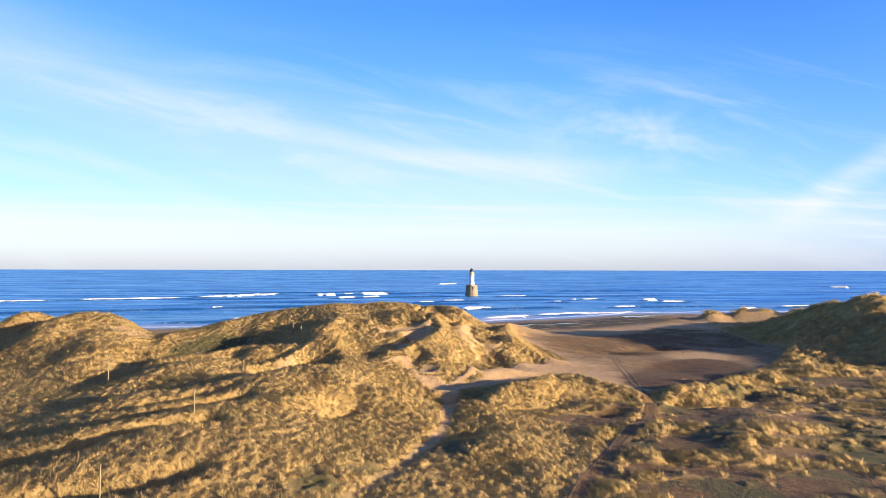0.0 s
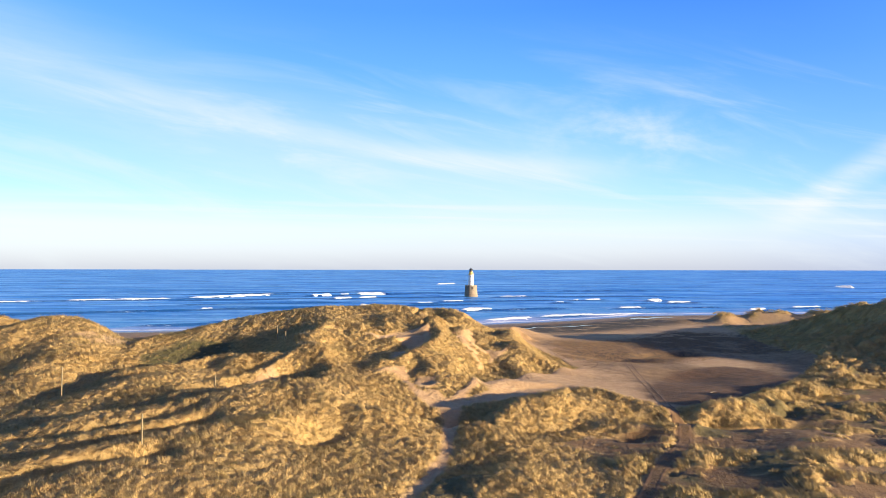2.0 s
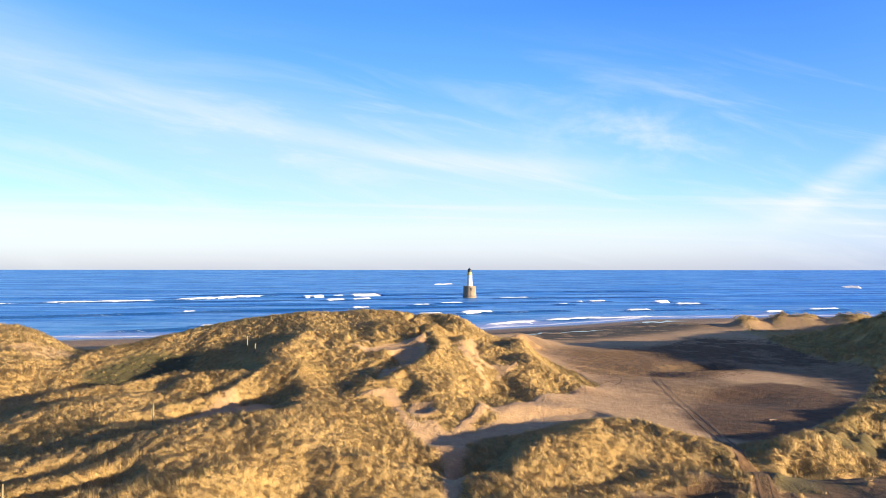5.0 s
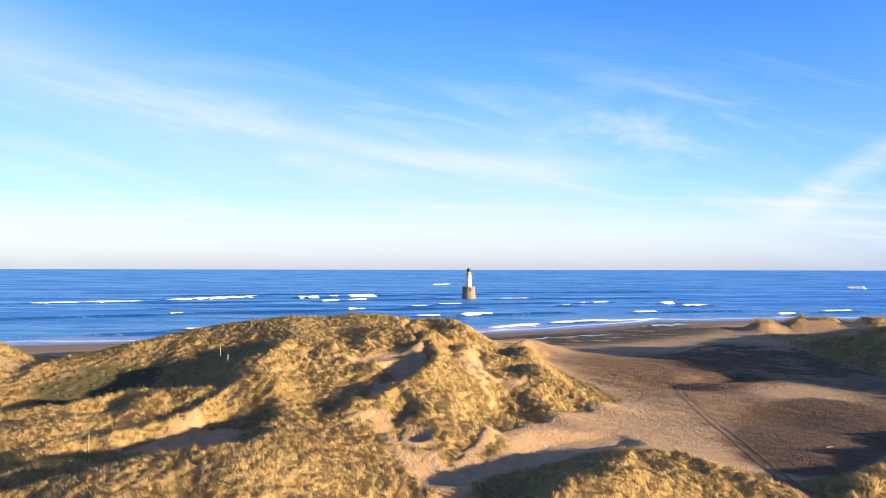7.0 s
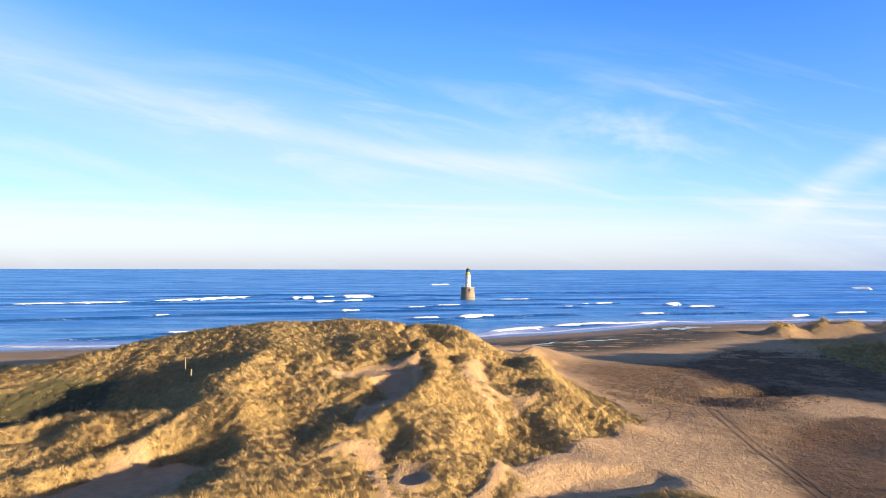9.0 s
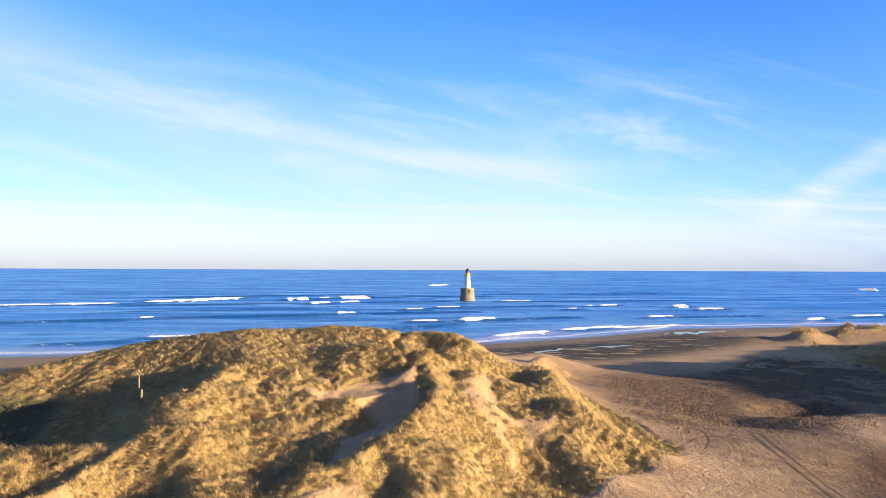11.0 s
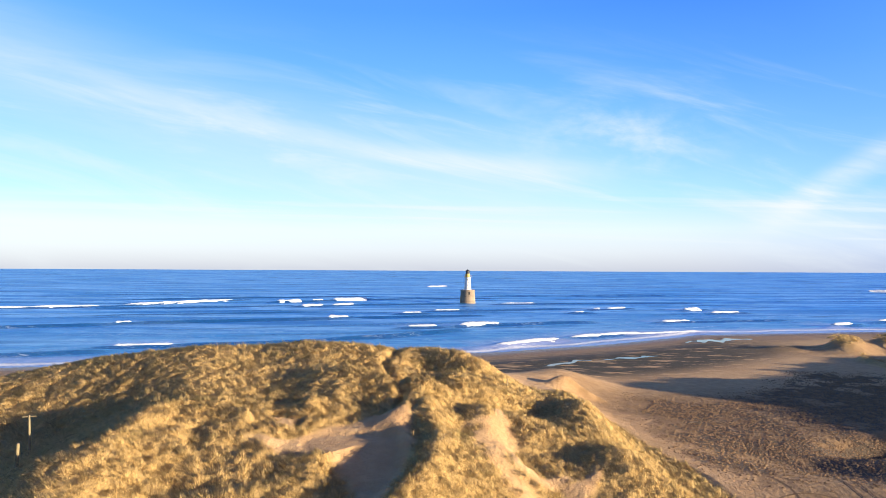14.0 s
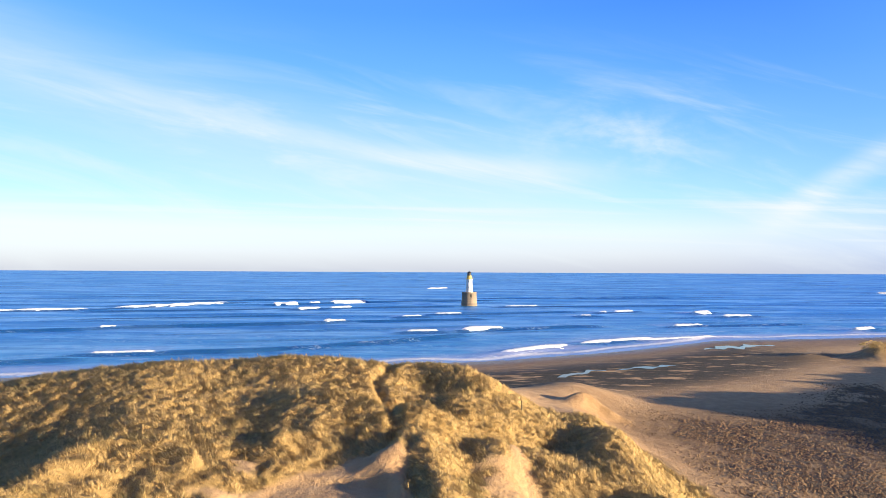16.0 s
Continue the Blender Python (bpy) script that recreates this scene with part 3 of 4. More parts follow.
def covers(x, y, z):
    """What lies on the ground: grass, moss, mud, wet sand, low scrub, damp sand and weed, each 0 to 1."""
    rough = vnoise(x / 6, y / 6, 3) * 0.6 + vnoise(x / 2.2, y / 2.2, 5) * 0.4
    wx, wy = x + (rough - 0.5) * 3.5, y + (rough - 0.5) * 3.5
    beach = inside(wx, wy, BEACH, 1.2)
    bare = np.maximum.reduce([
        inside(wx, wy, [(-19.4, 193.5), (-15, 199), (-9, 201), (-4, 200.5), (-4.4, 189.4), (-6.3, 178), (-8.5, 174), (-12.5, 168), (-14.5, 168), (-12.5, 176), (-9.5, 184), (-11.5, 190), (-15.5, 192)], 0.8),
        inside(wx, wy, [(-49, 151), (-41.6, 149), (-33, 147.5), (-31.5, 153), (-32.5, 160), (-38, 162), (-41, 159), (-44, 162), (-45.5, 158)], 0.9),
        0.85 * inside(wx, wy, [(4, 203), (8.5, 205), (10, 200), (8.7, 194), (11.5, 183), (11.5, 179.5), (9, 186), (7.5, 191.5), (4.5, 197)], 1.0),
        inside(wx, wy, [(13.5, 191.5), (20, 195), (19, 192), (14.3, 187.3)], 0.7),
        inside(wx, wy, [(-15.5, 161.5), (-10, 164), (-7, 157), (-5, 150), (-1.5, 146), (2.5, 139), (1, 134), (-2, 137), (-7, 148), (-9, 156)], 0.9),
        inside(wx, wy, [(-5, 160), (-1, 159.5), (-1, 154), (-3.5, 151), (-6, 155)], 0.7),
        inside(wx, wy, [(-22.6, 200.8), (-20, 200.6), (-18.8, 197.5), (-21, 197)], 0.7),
        inside(wx, wy, [(-24, 193), (-17, 195.8), (-12, 198), (-12.5, 195), (-18, 192)], 0.6),
        inside(wx, wy, [(-116, 196), (-104, 193), (-98, 203), (-107, 212)], 2.0) * 0.6,
        1 - smooth(line_near(x, y, [(8.5, 209), (8.7, 199), (9.4, 193), (12.2, 192.2), (15.5, 193.2)]) + (rough - 0.5) * 1.6, 0.4, 1.2),
        (1 - smooth(line_near(x, y, PATH) + (rough - 0.5) * 1.8, 0.8, 1.7)) * (0.55 + 0.45 * smooth(y, 88, 104)),
    ])
    rutted = 1 - smooth(line_near(x, y, TRACK) + (rough - 0.5) * 1.2, 1.1, 2.0)
    field = field_of(x, y)
    soil = np.maximum.reduce([
        inside(wx, wy, [(42, 118), (50, 113.5), (58, 114), (70, 119), (75, 128), (71, 133), (60, 130.5), (48, 127)], 1.6),
        inside(wx, wy, [(20, 119), (27, 111), (36, 112), (42, 124), (38, 127), (25, 122)], 2.0),
        inside(wx, wy, [(27, 84), (31, 76), (60, 78), (66, 85), (50, 88), (38, 87)], 2.5),
        field * smooth(vnoise(x / 16, y / 5, 11) + 0.2 * rough, 0.70, 0.84),
        rutted,
    ])
    soil = soil * smooth(line_near(x, y, [(50, 138), (60, 137), (68, 141), (77, 149), (92, 163)]), 3.5, 6.5)
    soil = np.maximum(soil * smooth(vnoise(x / 1.9, y / 1.5, 13) + 0.35 * soil, 0.38, 0.62), rutted)
    bank = line_near(x, y, [(50, 138), (60, 137), (68, 141), (77, 149), (92, 163)])
    gap = smooth(bank, 4.5, 7.5) * field * smooth(vnoise(x / 13, y / 4.5, 15) + 0.5 * (vnoise(x / 1.9, y / 1.5, 17) - 0.5), 0.57, 0.68)
    tufted = spots(x, y, (78, 225, 1.8), (81, 224, 1.2), (84, 223, 2.2), (85, 226.5, 1.4))
    grass = np.maximum((1 - beach) * (1 - bare) * (1 - 0.92 * soil) * (1 - 0.9 * gap), smooth(tufted, 0.35, 0.7))
    far = spots(x, y, (161, 345, 9), (177, 345, 8), (190, 342, 10), (212, 335, 17))
    grass = np.maximum(grass, smooth(far + 0.5 * (rough - 0.5), 0.66, 0.8) * smooth(x, 140, 152))
    moss = np.maximum(spots(x, y, (35, 103, 5), (50, 106, 6), (61, 110, 5), (2, 96.5, 5), (-17, 79.5, 5), (-11, 84, 4), (80, 107, 6), (70, 98, 6), (92, 116, 7), (-80, 197, 9), (-70, 192, 7)),
                      np.maximum(0.8 * field * smooth(vnoise(x / 11, y / 6, 21), 0.5, 0.68), 0.95 * gap * smooth(vnoise(x / 7, y / 3.5, 23), 0.30, 0.5) * (1 - smooth(y, 106, 120)))) * smooth(rough, 0.25, 0.6) * (1 - beach) * (1 - bare) * (1 - 0.7 * rutted)
    slack = inside(wx, wy, [(-84, 178), (-68, 176), (-64.5, 185), (-64, 192), (-66, 203), (-80, 203), (-90, 192)], 2.5)
    moss = np.maximum(moss, 0.95 * slack * (1 - bare))
    mud = inside(x + (rough - 0.5) * 7, y + (rough - 0.5) * 7, [(48, 146), (60, 144), (74, 154), (90, 161), (98, 177), (98, 193), (86, 199.5), (72, 194), (66, 187), (59, 177), (50, 164)], 2.5) * beach
    mud = np.maximum(mud, np.maximum(soil, 0.9 * gap) * (1 - beach) * 0.95)
    d = shore(x) - y
    wet = (0.6 * smooth(-d, -44, -28) + 0.4 * smooth(-d, -16, -5)) * beach
    weed = smooth(d, 18, 30) * (1 - smooth(d, 66, 88)) * smooth(x, -30, 20) * (1 - smooth(x, 110, 180)) * beach
    low = smooth(rough, 0.35, 0.62)
    scrub = beach * (1 - wet) * np.maximum.reduce([(0.5 + 0.5 * low) * inside(x, y, [(42, 215), (70, 207), (95, 222), (98, 246), (70, 262), (50, 262)], 9), (0.35 + 0.65 * smooth(rough, 0.36, 0.52)) * inside(x + (rough - 0.5) * 10, y + (rough - 0.5) * 10, [(66, 256), (84, 236), (128, 214), (146, 285), (116, 300), (92, 276)], 8), inside(wx, wy, [(45, 250), (50, 258), (56, 255), (60, 244), (54, 239)], 1.2)])
    damp = beach * smooth(x + 0.25 * (y - 200) + (rough - 0.5) * 16, 36, 58) * (0.55 + 0.45 * rough) * (1 - smooth(spots(x, y, (90, 205, 14)), 0.3, 0.8)) * (1 - 0.85 * smooth(y + (rough - 0.5) * 14, 258, 282))
    return grass, moss, mud, wet, scrub, damp, weed


def field_of(x, y):
    """The low grazed field beside the track."""
    return inside(x, y, [(20, 40), (160, 40), (160, 190), (118, 190), (92, 168), (70, 146), (45, 140), (30, 118), (22, 90)], 4)


def humps(x, y):
    """Rounded tussocks of two sizes, steep at the rim, and broader hummocks over the field."""
    wx, wy = x + 1.2 * vnoise(x / 2, y / 2, 31), y + 1.2 * vnoise(x / 2, y / 2, 33)
    d1, n1 = cells(wx / 2.9, wy / 2.9, 1)
    d2, n2 = cells(wx / 1.4, wy / 1.4, 2)
    d4, n4 = cells(wx / 4.6, wy / 2.9, 4)
    broad = np.maximum(2.5 * smooth(x, 96, 116) * smooth(y, 150, 170), np.maximum(0.7 * smooth(-x, 84, 105) * smooth(y, 150, 170), 1.15 * field_of(x, y)))
    return broad * np.maximum(0, 1 - d4 * d4 * 1.7) * n4 + 0.26 * np.maximum(0, 1 - d1 * d1 * 1.5) * (0.3 + 0.7 * n1) + 0.50 * np.maximum(0, 1 - d2 * d2 * 1.6) * (0.3 + 0.7 * n2)


def tussocks(x, y, z, grass):
    """The humps that the grass makes of the ground."""
    worn = 0.22 * (vnoise(x / 3.6, y / 4.4, 87) - 0.5)
    tall = 1 + 0.4 * (1 - smooth(line_near(x, y, [(50, 138), (60, 137), (68, 141), (77, 149), (92, 163)]), 2.0, 4.0))
    tall = tall * smooth(y, 46, 62)
    return grass * (tall * humps(x, y) - 0.68 + worn * smooth(z, 3.0, 6.5)) + 0.10 * (vnoise(x / 1.7, y / 1.7, 41) - 0.5)


def surface(x, y):
    z = lie(x, y)
    c = covers(x, y, z)
    return z + tussocks(x, y, z, c[0]), c


def steps(lo, hi, fine, far0, far1, growth, growth0=0):
    """Places along one axis: even in the middle, wider and wider outside."""
    mid = list(np.arange(lo, hi + fine / 2, fine))
    a, s, g = [], fine, growth0 or growth
    while (a[-1] if a else lo) > far0:
        s, g = s * g, min(g * 1.0006, 1.15)
        a.append((a[-1] if a else lo) - s)
    b, s, g = [], fine, growth
    while (b[-1] if b else hi) < far1:
        s, g = s * g, min(g * 1.0006, 1.15)
        b.append((b[-1] if b else hi) + s)
    return np.array(a[::-1] + mid + b)


def sheet(name, xs, ys, z, mat, layers):
    """A ground sheet over a grid, with its covers stored on the vertices."""
    gx, gy = np.meshgrid(xs, ys)
    nx, ny = len(xs), len(ys)
    mesh = bpy.data.meshes.new(name)
    mesh.vertices.add(nx * ny)
    mesh.vertices.foreach_set("co", np.stack([gx, gy, z], -1).astype(np.float32).ravel())
    k = np.arange(nx * ny).reshape(ny, nx)
    quads = np.stack([k[:-1, :-1], k[:-1, 1:], k[1:, 1:], k[1:, :-1]], -1).reshape(-1, 4)
    mesh.loops.add(quads.size)
    mesh.loops.foreach_set("vertex_index", quads.astype(np.int32).ravel())
    mesh.polygons.add(len(quads))
    mesh.polygons.foreach_set("loop_start", np.arange(0, quads.size, 4, dtype=np.int32))
    mesh.polygons.foreach_set("use_smooth", np.ones(len(quads), bool))
    mesh.update(calc_edges=True)
    for key, values in layers.items():
        mesh.attributes.new(key, "FLOAT", "POINT").data.foreach_set("value", np.asarray(values, np.float32).ravel())
    mesh.materials.append(mat)
    return new(name, mesh)


def build_ground():
    xs = steps(-84, 88, 0.48, -4900, 4900, 1.016, 1.016)
    ys = steps(64, 248, 0.48, -4900, 4900, 1.014, 1.08)
    gx, gy = np.meshgrid(xs, ys)
    z, (grass, moss, mud, wet, scrub, damp, weed) = surface(gx, gy)
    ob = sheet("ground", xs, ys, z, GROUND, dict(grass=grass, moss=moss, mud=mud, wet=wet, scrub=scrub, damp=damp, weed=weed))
    return tagged(ob, "sandy dune land with beach and hollows", "ground", kind="structure")


build_ground()


def soft_mesh(name, co, tris, mat, flat=False):
    mesh = bpy.data.meshes.new(name)
    mesh.vertices.add(len(co))
    mesh.vertices.foreach_set("co", co.astype(np.float32).ravel())
    mesh.loops.add(tris.size)
    mesh.loops.foreach_set("vertex_index", tris.astype(np.int32).ravel())
    mesh.polygons.add(len(tris))
    mesh.polygons.foreach_set("loop_start", np.arange(0, tris.size, 3, dtype=np.int32))
    mesh.polygons.foreach_set("use_smooth", np.full(len(tris), not flat))
    mesh.update(calc_edges=True)
    mesh.materials.append(mat)
    return mesh


def build_grass():
    """Winter marram: soft rounded tufts of fine straw, combed down the slopes and by the wind, with loose stems."""
    rng = np.random.RandomState(3)

    def scatter(x0, x1, y0, y1, pitch):
        gx, gy = np.meshgrid(np.arange(x0, x1, pitch), np.arange(y0, y1, pitch * 0.9))
        gx = gx + 0.5 * pitch * (np.arange(gx.shape[0]) % 2)[:, None]
        return gx.ravel() + pitch * 0.75 * (rng.rand(gx.size) - 0.5), gy.ravel() + pitch * 0.75 * (rng.rand(gx.size) - 0.5)

    spread = [scatter(-100, 105, 58, 215, 0.80) + (1.0,), scatter(-130, 60, 215, 275, 0.92) + (1.1,), scatter(-175, -100, 130, 275, 1.15) + (1.5,),
              scatter(105, 200, 120, 290, 1.15) + (1.5,), scatter(145, 240, 318, 362, 1.2) + (1.5,), scatter(60, 100, 215, 240, 0.8) + (1.0,)]
    x, y = np.concatenate([a[0] for a in spread]), np.concatenate([a[1] for a in spread])
    coarse = np.concatenate([np.full(len(a[0]), a[2]) for a in spread])
    seen = (np.abs(x) < 12 + y * 0.80)
    x, y, coarse = x[seen], y[seen], coarse[seen]
    z, c = surface(x, y)
    keep = rng.rand(len(x)) < (c[0] * 1.25 - 0.22) * (1 - 0.93 * smooth(c[1], 0.2, 0.7))
    x, y, z, coarse = x[keep], y[keep], z[keep], coarse[keep]
    n = len(x)
    fx, fy = (lie(x + 0.8, y) - lie(x - 0.8, y)) / 1.6, (lie(x, y + 0.8) - lie(x, y - 0.8)) / 1.6
    hx, hy = (surface(x + 0.4, y)[0] - surface(x - 0.4, y)[0]) / 0.8, (surface(x, y + 0.4)[0] - surface(x, y - 0.4)[0]) / 0.8
    gust = 6.3 * vnoise(x / 9, y / 9, 55)
    steep = np.minimum(1.0, 0.7 / (np.hypot(fx, fy) + 1e-6))
    wx, wy = -0.16 - 0.34 * fx * steep + 0.14 * np.cos(gust), 0.05 - 0.34 * fy * steep + 0.14 * np.sin(gust)
    lush = 0.45 + 0.9 * vnoise(x / 8, y / 8, 51)
    size = coarse * (0.72 + 0.56 * rng.rand(n)) * (0.72 + 0.28 * lush) * (1 + 0.35 * field_of(x, y))
    r, h = 0.45 * size, (0.34 + 0.38 * rng.rand(n)) * size * (0.7 + 0.3 * lush)
    blades = min(34, int(1.95e6 / n))
    total = n * blades
    bx, by, bz, br, bh, wx, wy, fx, fy, hx, hy = (np.repeat(v, blades) for v in (x, y, z, r, h, wx, wy, fx, fy, hx, hy))
    way, off = rng.rand(total) * 6.283, np.sqrt(rng.rand(total))
    ux, uy = np.cos(way), np.sin(way)
    px, py = ux * off * br, uy * off * br
    foot = np.stack([bx + px, by + py, bz + fx * px + fy * py - 0.02], -1)
    # the tips lie on a rounded mop, drawn out by the wind
    long = bh * (0.55 + 0.75 * rng.rand(total))
    dx, dy = long * (0.55 * ux * off + 1.7 * wx) + 0.12 * br * (rng.rand(total) - 0.5), long * (0.55 * uy * off + 1.7 * wy) + 0.12 * br * (rng.rand(total) - 0.5)
    tip = foot + np.stack([dx, dy, long * (1.05 - 0.75 * off * off) + 0.8 * (fx * dx + fy * dy)], -1)
    spin = rng.rand(total) * 6.283
    half = br * (0.055 + 0.05 * rng.rand(total))
    side = np.stack([np.cos(spin) * half, np.sin(spin) * half, (np.cos(spin) * fx + np.sin(spin) * fy) * half], -1)
    co = np.stack([foot - side, foot + side, tip], 1)
    face = np.cross(co[:, 1] - co[:, 0], co[:, 2] - co[:, 0])
    turned = face[:, 2] * 0.4 - face[:, 1] < 0
    co[turned] = co[turned][:, [1, 0, 2]]
    # fine straw: each tuft takes the light as one soft mop
    lean = np.stack([-hx, -hy, np.ones(total)], -1)
    lean /= np.linalg.norm(lean, axis=1)[:, None]
    shade = lean + np.stack([ux * off, uy * off, np.zeros(total)], -1) * 1.1 + 0.35 * (rng.rand(total, 3) - 0.5)
    shade /= np.linalg.norm(shade, axis=1)[:, None]
    mesh = soft_mesh("marram_grass", co.reshape(-1, 3), np.arange(total * 3).reshape(-1, 3), STRAW)
    mesh.attributes.new("custom_normal", "FLOAT_VECTOR", "POINT").data.foreach_set("vector", np.repeat(shade, 3, 0).astype(np.float32).ravel())
    tagged(new("marram_grass", mesh), "dense straw-coloured winter marram grass, wind-combed", "grass", kind="stuff")


build_grass()


# ---------------------------------------------------------------- things
def part(name, bm, mat, parent, label=""):
    """One bmesh as one mesh object under its thing."""
    mesh = bpy.data.meshes.new(name)
    bm.to_mesh(mesh)
    bm.free()
    mesh.materials.append(mat)
    ob = new(name, mesh)
    ob.parent = parent
    return tagged(ob, label)


def ring_solid(profile, sides=32):
    """A solid of revolution from (radius, height) pairs, closed at both ends."""
    bm = bmesh.new()
    rings = []
    for r, h in profile:
        rings.append([bm.verts.new((r * math.cos(2 * math.pi * k / sides), r * math.sin(2 * math.pi * k / sides), h)) for k in range(sides)])
    for lo, hi in zip(rings, rings[1:]):
        for k in range(sides):
            bm.faces.new((lo[k], lo[(k + 1) % sides], hi[(k + 1) % sides], hi[k]))
    bm.faces.new(rings[0][::-1])
    bm.faces.new(rings[-1])
    return bm


def block(size, place=(0, 0, 0), turn=0.0, bevel=0.0):
    bm = bmesh.new()
    bmesh.ops.create_cube(bm, size=1)
    bmesh.ops.scale(bm, vec=size, verts=bm.verts)
    if bevel:
        bmesh.ops.bevel(bm, geom=bm.edges[:], offset=bevel, segments=1, affect="EDGES")
    bmesh.ops.transform(bm, matrix=Matrix.Translation(place) @ Matrix.Rotation(turn, 4, "Z"), verts=bm.verts)
    return bm


def plain(name, colour, rough=0.7, spread=0.25, scale=1.5, metal=0.0):
    """Paint, stone or timber with grain and stains of its own."""
    m, n = material(name)
    at = n.add("ShaderNodeTexCoord").outputs[3]
    a, b = n.noise(at, scale, 4.0), n.noise(at, scale * 7, 3.0)
    dark = tuple(c * (1 - spread) for c in colour)
    c = n.mix(n.span(a, 0.35, 0.7), colour, dark)
    c = n.mix(n.math("MULTIPLY", n.span(b, 0.45, 0.8), spread), c, tuple(v * 0.5 for v in colour))
    finish(n, c, rough, b, 0.2, 0.02, Metallic=metal)
    return m


WHITE = plain("white_paint", (0.70, 0.69, 0.66), 0.6, 0.12, 0.4)
OCHRE = plain("ochre_paint", (0.55, 0.40, 0.10), 0.5, 0.15, 0.8)
BLACK = plain("black_iron", (0.02, 0.02, 0.022), 0.45, 0.2, 1.0)
GRANITE = plain("granite_block", (0.30, 0.235, 0.165), 0.85, 0.35, 0.35)
MORTAR = plain("dark_joint", (0.12, 0.09, 0.065), 0.9, 0.3, 1.0)
TIMBER = plain("weathered_timber", (0.24, 0.20, 0.115), 0.8, 0.35, 2.0)
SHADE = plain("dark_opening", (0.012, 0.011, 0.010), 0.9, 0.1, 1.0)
PANE = plain("lantern_pane", (0.10, 0.11, 0.12), 0.15, 0.2, 1.0)


def build_lighthouse(x, y):
    """A white tower on a broad coursed granite drum standing in the sea."""
    house = tagged(new("lighthouse"), "white lighthouse tower on a tapered granite base in the sea", "lighthouse")
    house.location = (x, y, 0)
    drum_h, r0, r1 = 12.9, 7.7, 6.75

    def radius(h):
        return r1 + (r0 - r1) * max(0.0, 1 - h / drum_h) ** 1.3

    drum = part("granite_base", ring_solid([(radius(h) - 0.06, h) for h in (-4.0, 0, 3, 6, 9, 12.0)], 48), MORTAR, house, "coursed granite drum with dark joints")
    # coursed blocks on the side that is seen
    courses, about = 14, 26
    step = 12.0 / courses
    for c in range(courses):
        lo, hi = c * step, (c + 1) * step - 0.05
        bm = bmesh.new()
        a0, a1 = 0.012, 2 * math.pi / about - 0.012
        pts = []
        for h in (lo, hi):
            for a in (a0, (a0 + a1) / 2, a1):
                for r in (radius(h) - 0.05, radius(h) + 0.03):
                    pts.append(bm.verts.new((r * math.cos(a), r * math.sin(a), h)))
        for k in (0, 2):
            bm.faces.new((pts[k + 1], pts[k + 3], pts[k + 9], pts[k + 7]))
            bm.faces.new((pts[k + 6], pts[k + 7], pts[k + 9], pts[k + 8]))
            bm.faces.new((pts[k], pts[k + 2], pts[k + 3], pts[k + 1]))
        bm.faces.new((pts[0], pts[1], pts[7], pts[6]))
        bm.faces.new((pts[5], pts[4], pts[10], pts[11]))
        first = part("granite_block", bm, GRANITE, drum)
        first.rotation_euler.z = math.pi + 0.12 * (c % 2)
        for k in range(1, about // 2 + 1):
            more = new("granite_block", first.data)
            more.parent = drum
            more.rotation_euler.z = math.pi + 0.12 * (c % 2) + k * 2 * math.pi / about
    part("parapet", ring_solid([(6.95, 12.0), (7.1, 12.25), (7.1, 13.0), (6.9, 13.1), (6.5, 13.1), (6.5, 12.1)], 40), GRANITE, house, "projecting granite parapet")
    door_turn = -math.pi / 2 + 0.16
    part("door_recess", block((1.5, 0.5, 3.0), (6.75 * math.cos(door_turn), 6.75 * math.sin(door_turn), 9.6), door_turn + math.pi / 2, 0.04), SHADE, house, "dark doorway high in the granite base")
    for h in (4.4, 6.6):
        part("vent_opening", block((0.5, 0.4, 0.8), (radius(h) * math.cos(-1.9), radius(h) * math.sin(-1.9), h), -1.9 + math.pi / 2, 0.03), SHADE, house)
    ladder = part("ladder", block((0.06, 0.06, 8.0), (radius(4) * math.cos(-1.45) - 0.2, radius(4) * math.sin(-1.45) - 0.15, 4.2)), BLACK, house, "iron rungs up the base")
    for k in range(12):
        rung = part("rung", block((0.5, 0.05, 0.05), (radius(4) * math.cos(-1.45), radius(4) * math.sin(-1.45) - 0.15, 0.8 + k * 0.62)), BLACK, ladder)
    tower = part("tower", ring_solid([(3.55, 12.8), (3.5, 13.4), (3.3, 13.6), (3.05, 18), (2.75, 24.2), (2.85, 24.6), (3.2, 25.0), (3.2, 25.3)], 40), WHITE, house, "white painted masonry tower")
    for h, turn in ((15.0, -1.30), (17.6, -1.75), (20.3, -1.30), (22.9, -1.75)):
        r = 3.32 - (h - 13) * 0.052
        part("window", block((0.62, 0.35, 1.05), (r * math.cos(turn), r * math.sin(turn), h), turn + math.pi / 2, 0.03), SHADE, tower)
    gallery = part("gallery", ring_solid([(2.6, 25.3), (3.75, 25.3), (3.8, 25.55), (3.75, 25.65), (2.6, 25.65)], 40), OCHRE, house, "ochre gallery walk")
    rail = part("railing", ring_solid([(3.66, 26.62), (3.72, 26.62), (3.72, 26.7), (3.66, 26.7)], 40), OCHRE, gallery)
    post_mesh = None
    for k in range(20):
        a = 2 * math.pi * k / 20
        if post_mesh is None:
            ob = part("rail_post", block((0.06, 0.06, 1.0), (0, 0, 26.15)), OCHRE, gallery)
            post_mesh = ob.data
        else:
            ob = new("rail_post", post_mesh)
            ob.parent = gallery
        ob.location = (3.69 * math.cos(a), 3.69 * math.sin(a), 0)
    part("lantern_base", ring_solid([(2.35, 25.6), (2.35, 28.3), (2.5, 28.4), (2.5, 28.6), (2.1, 28.6)], 32), OCHRE, house, "ochre lantern room wall")
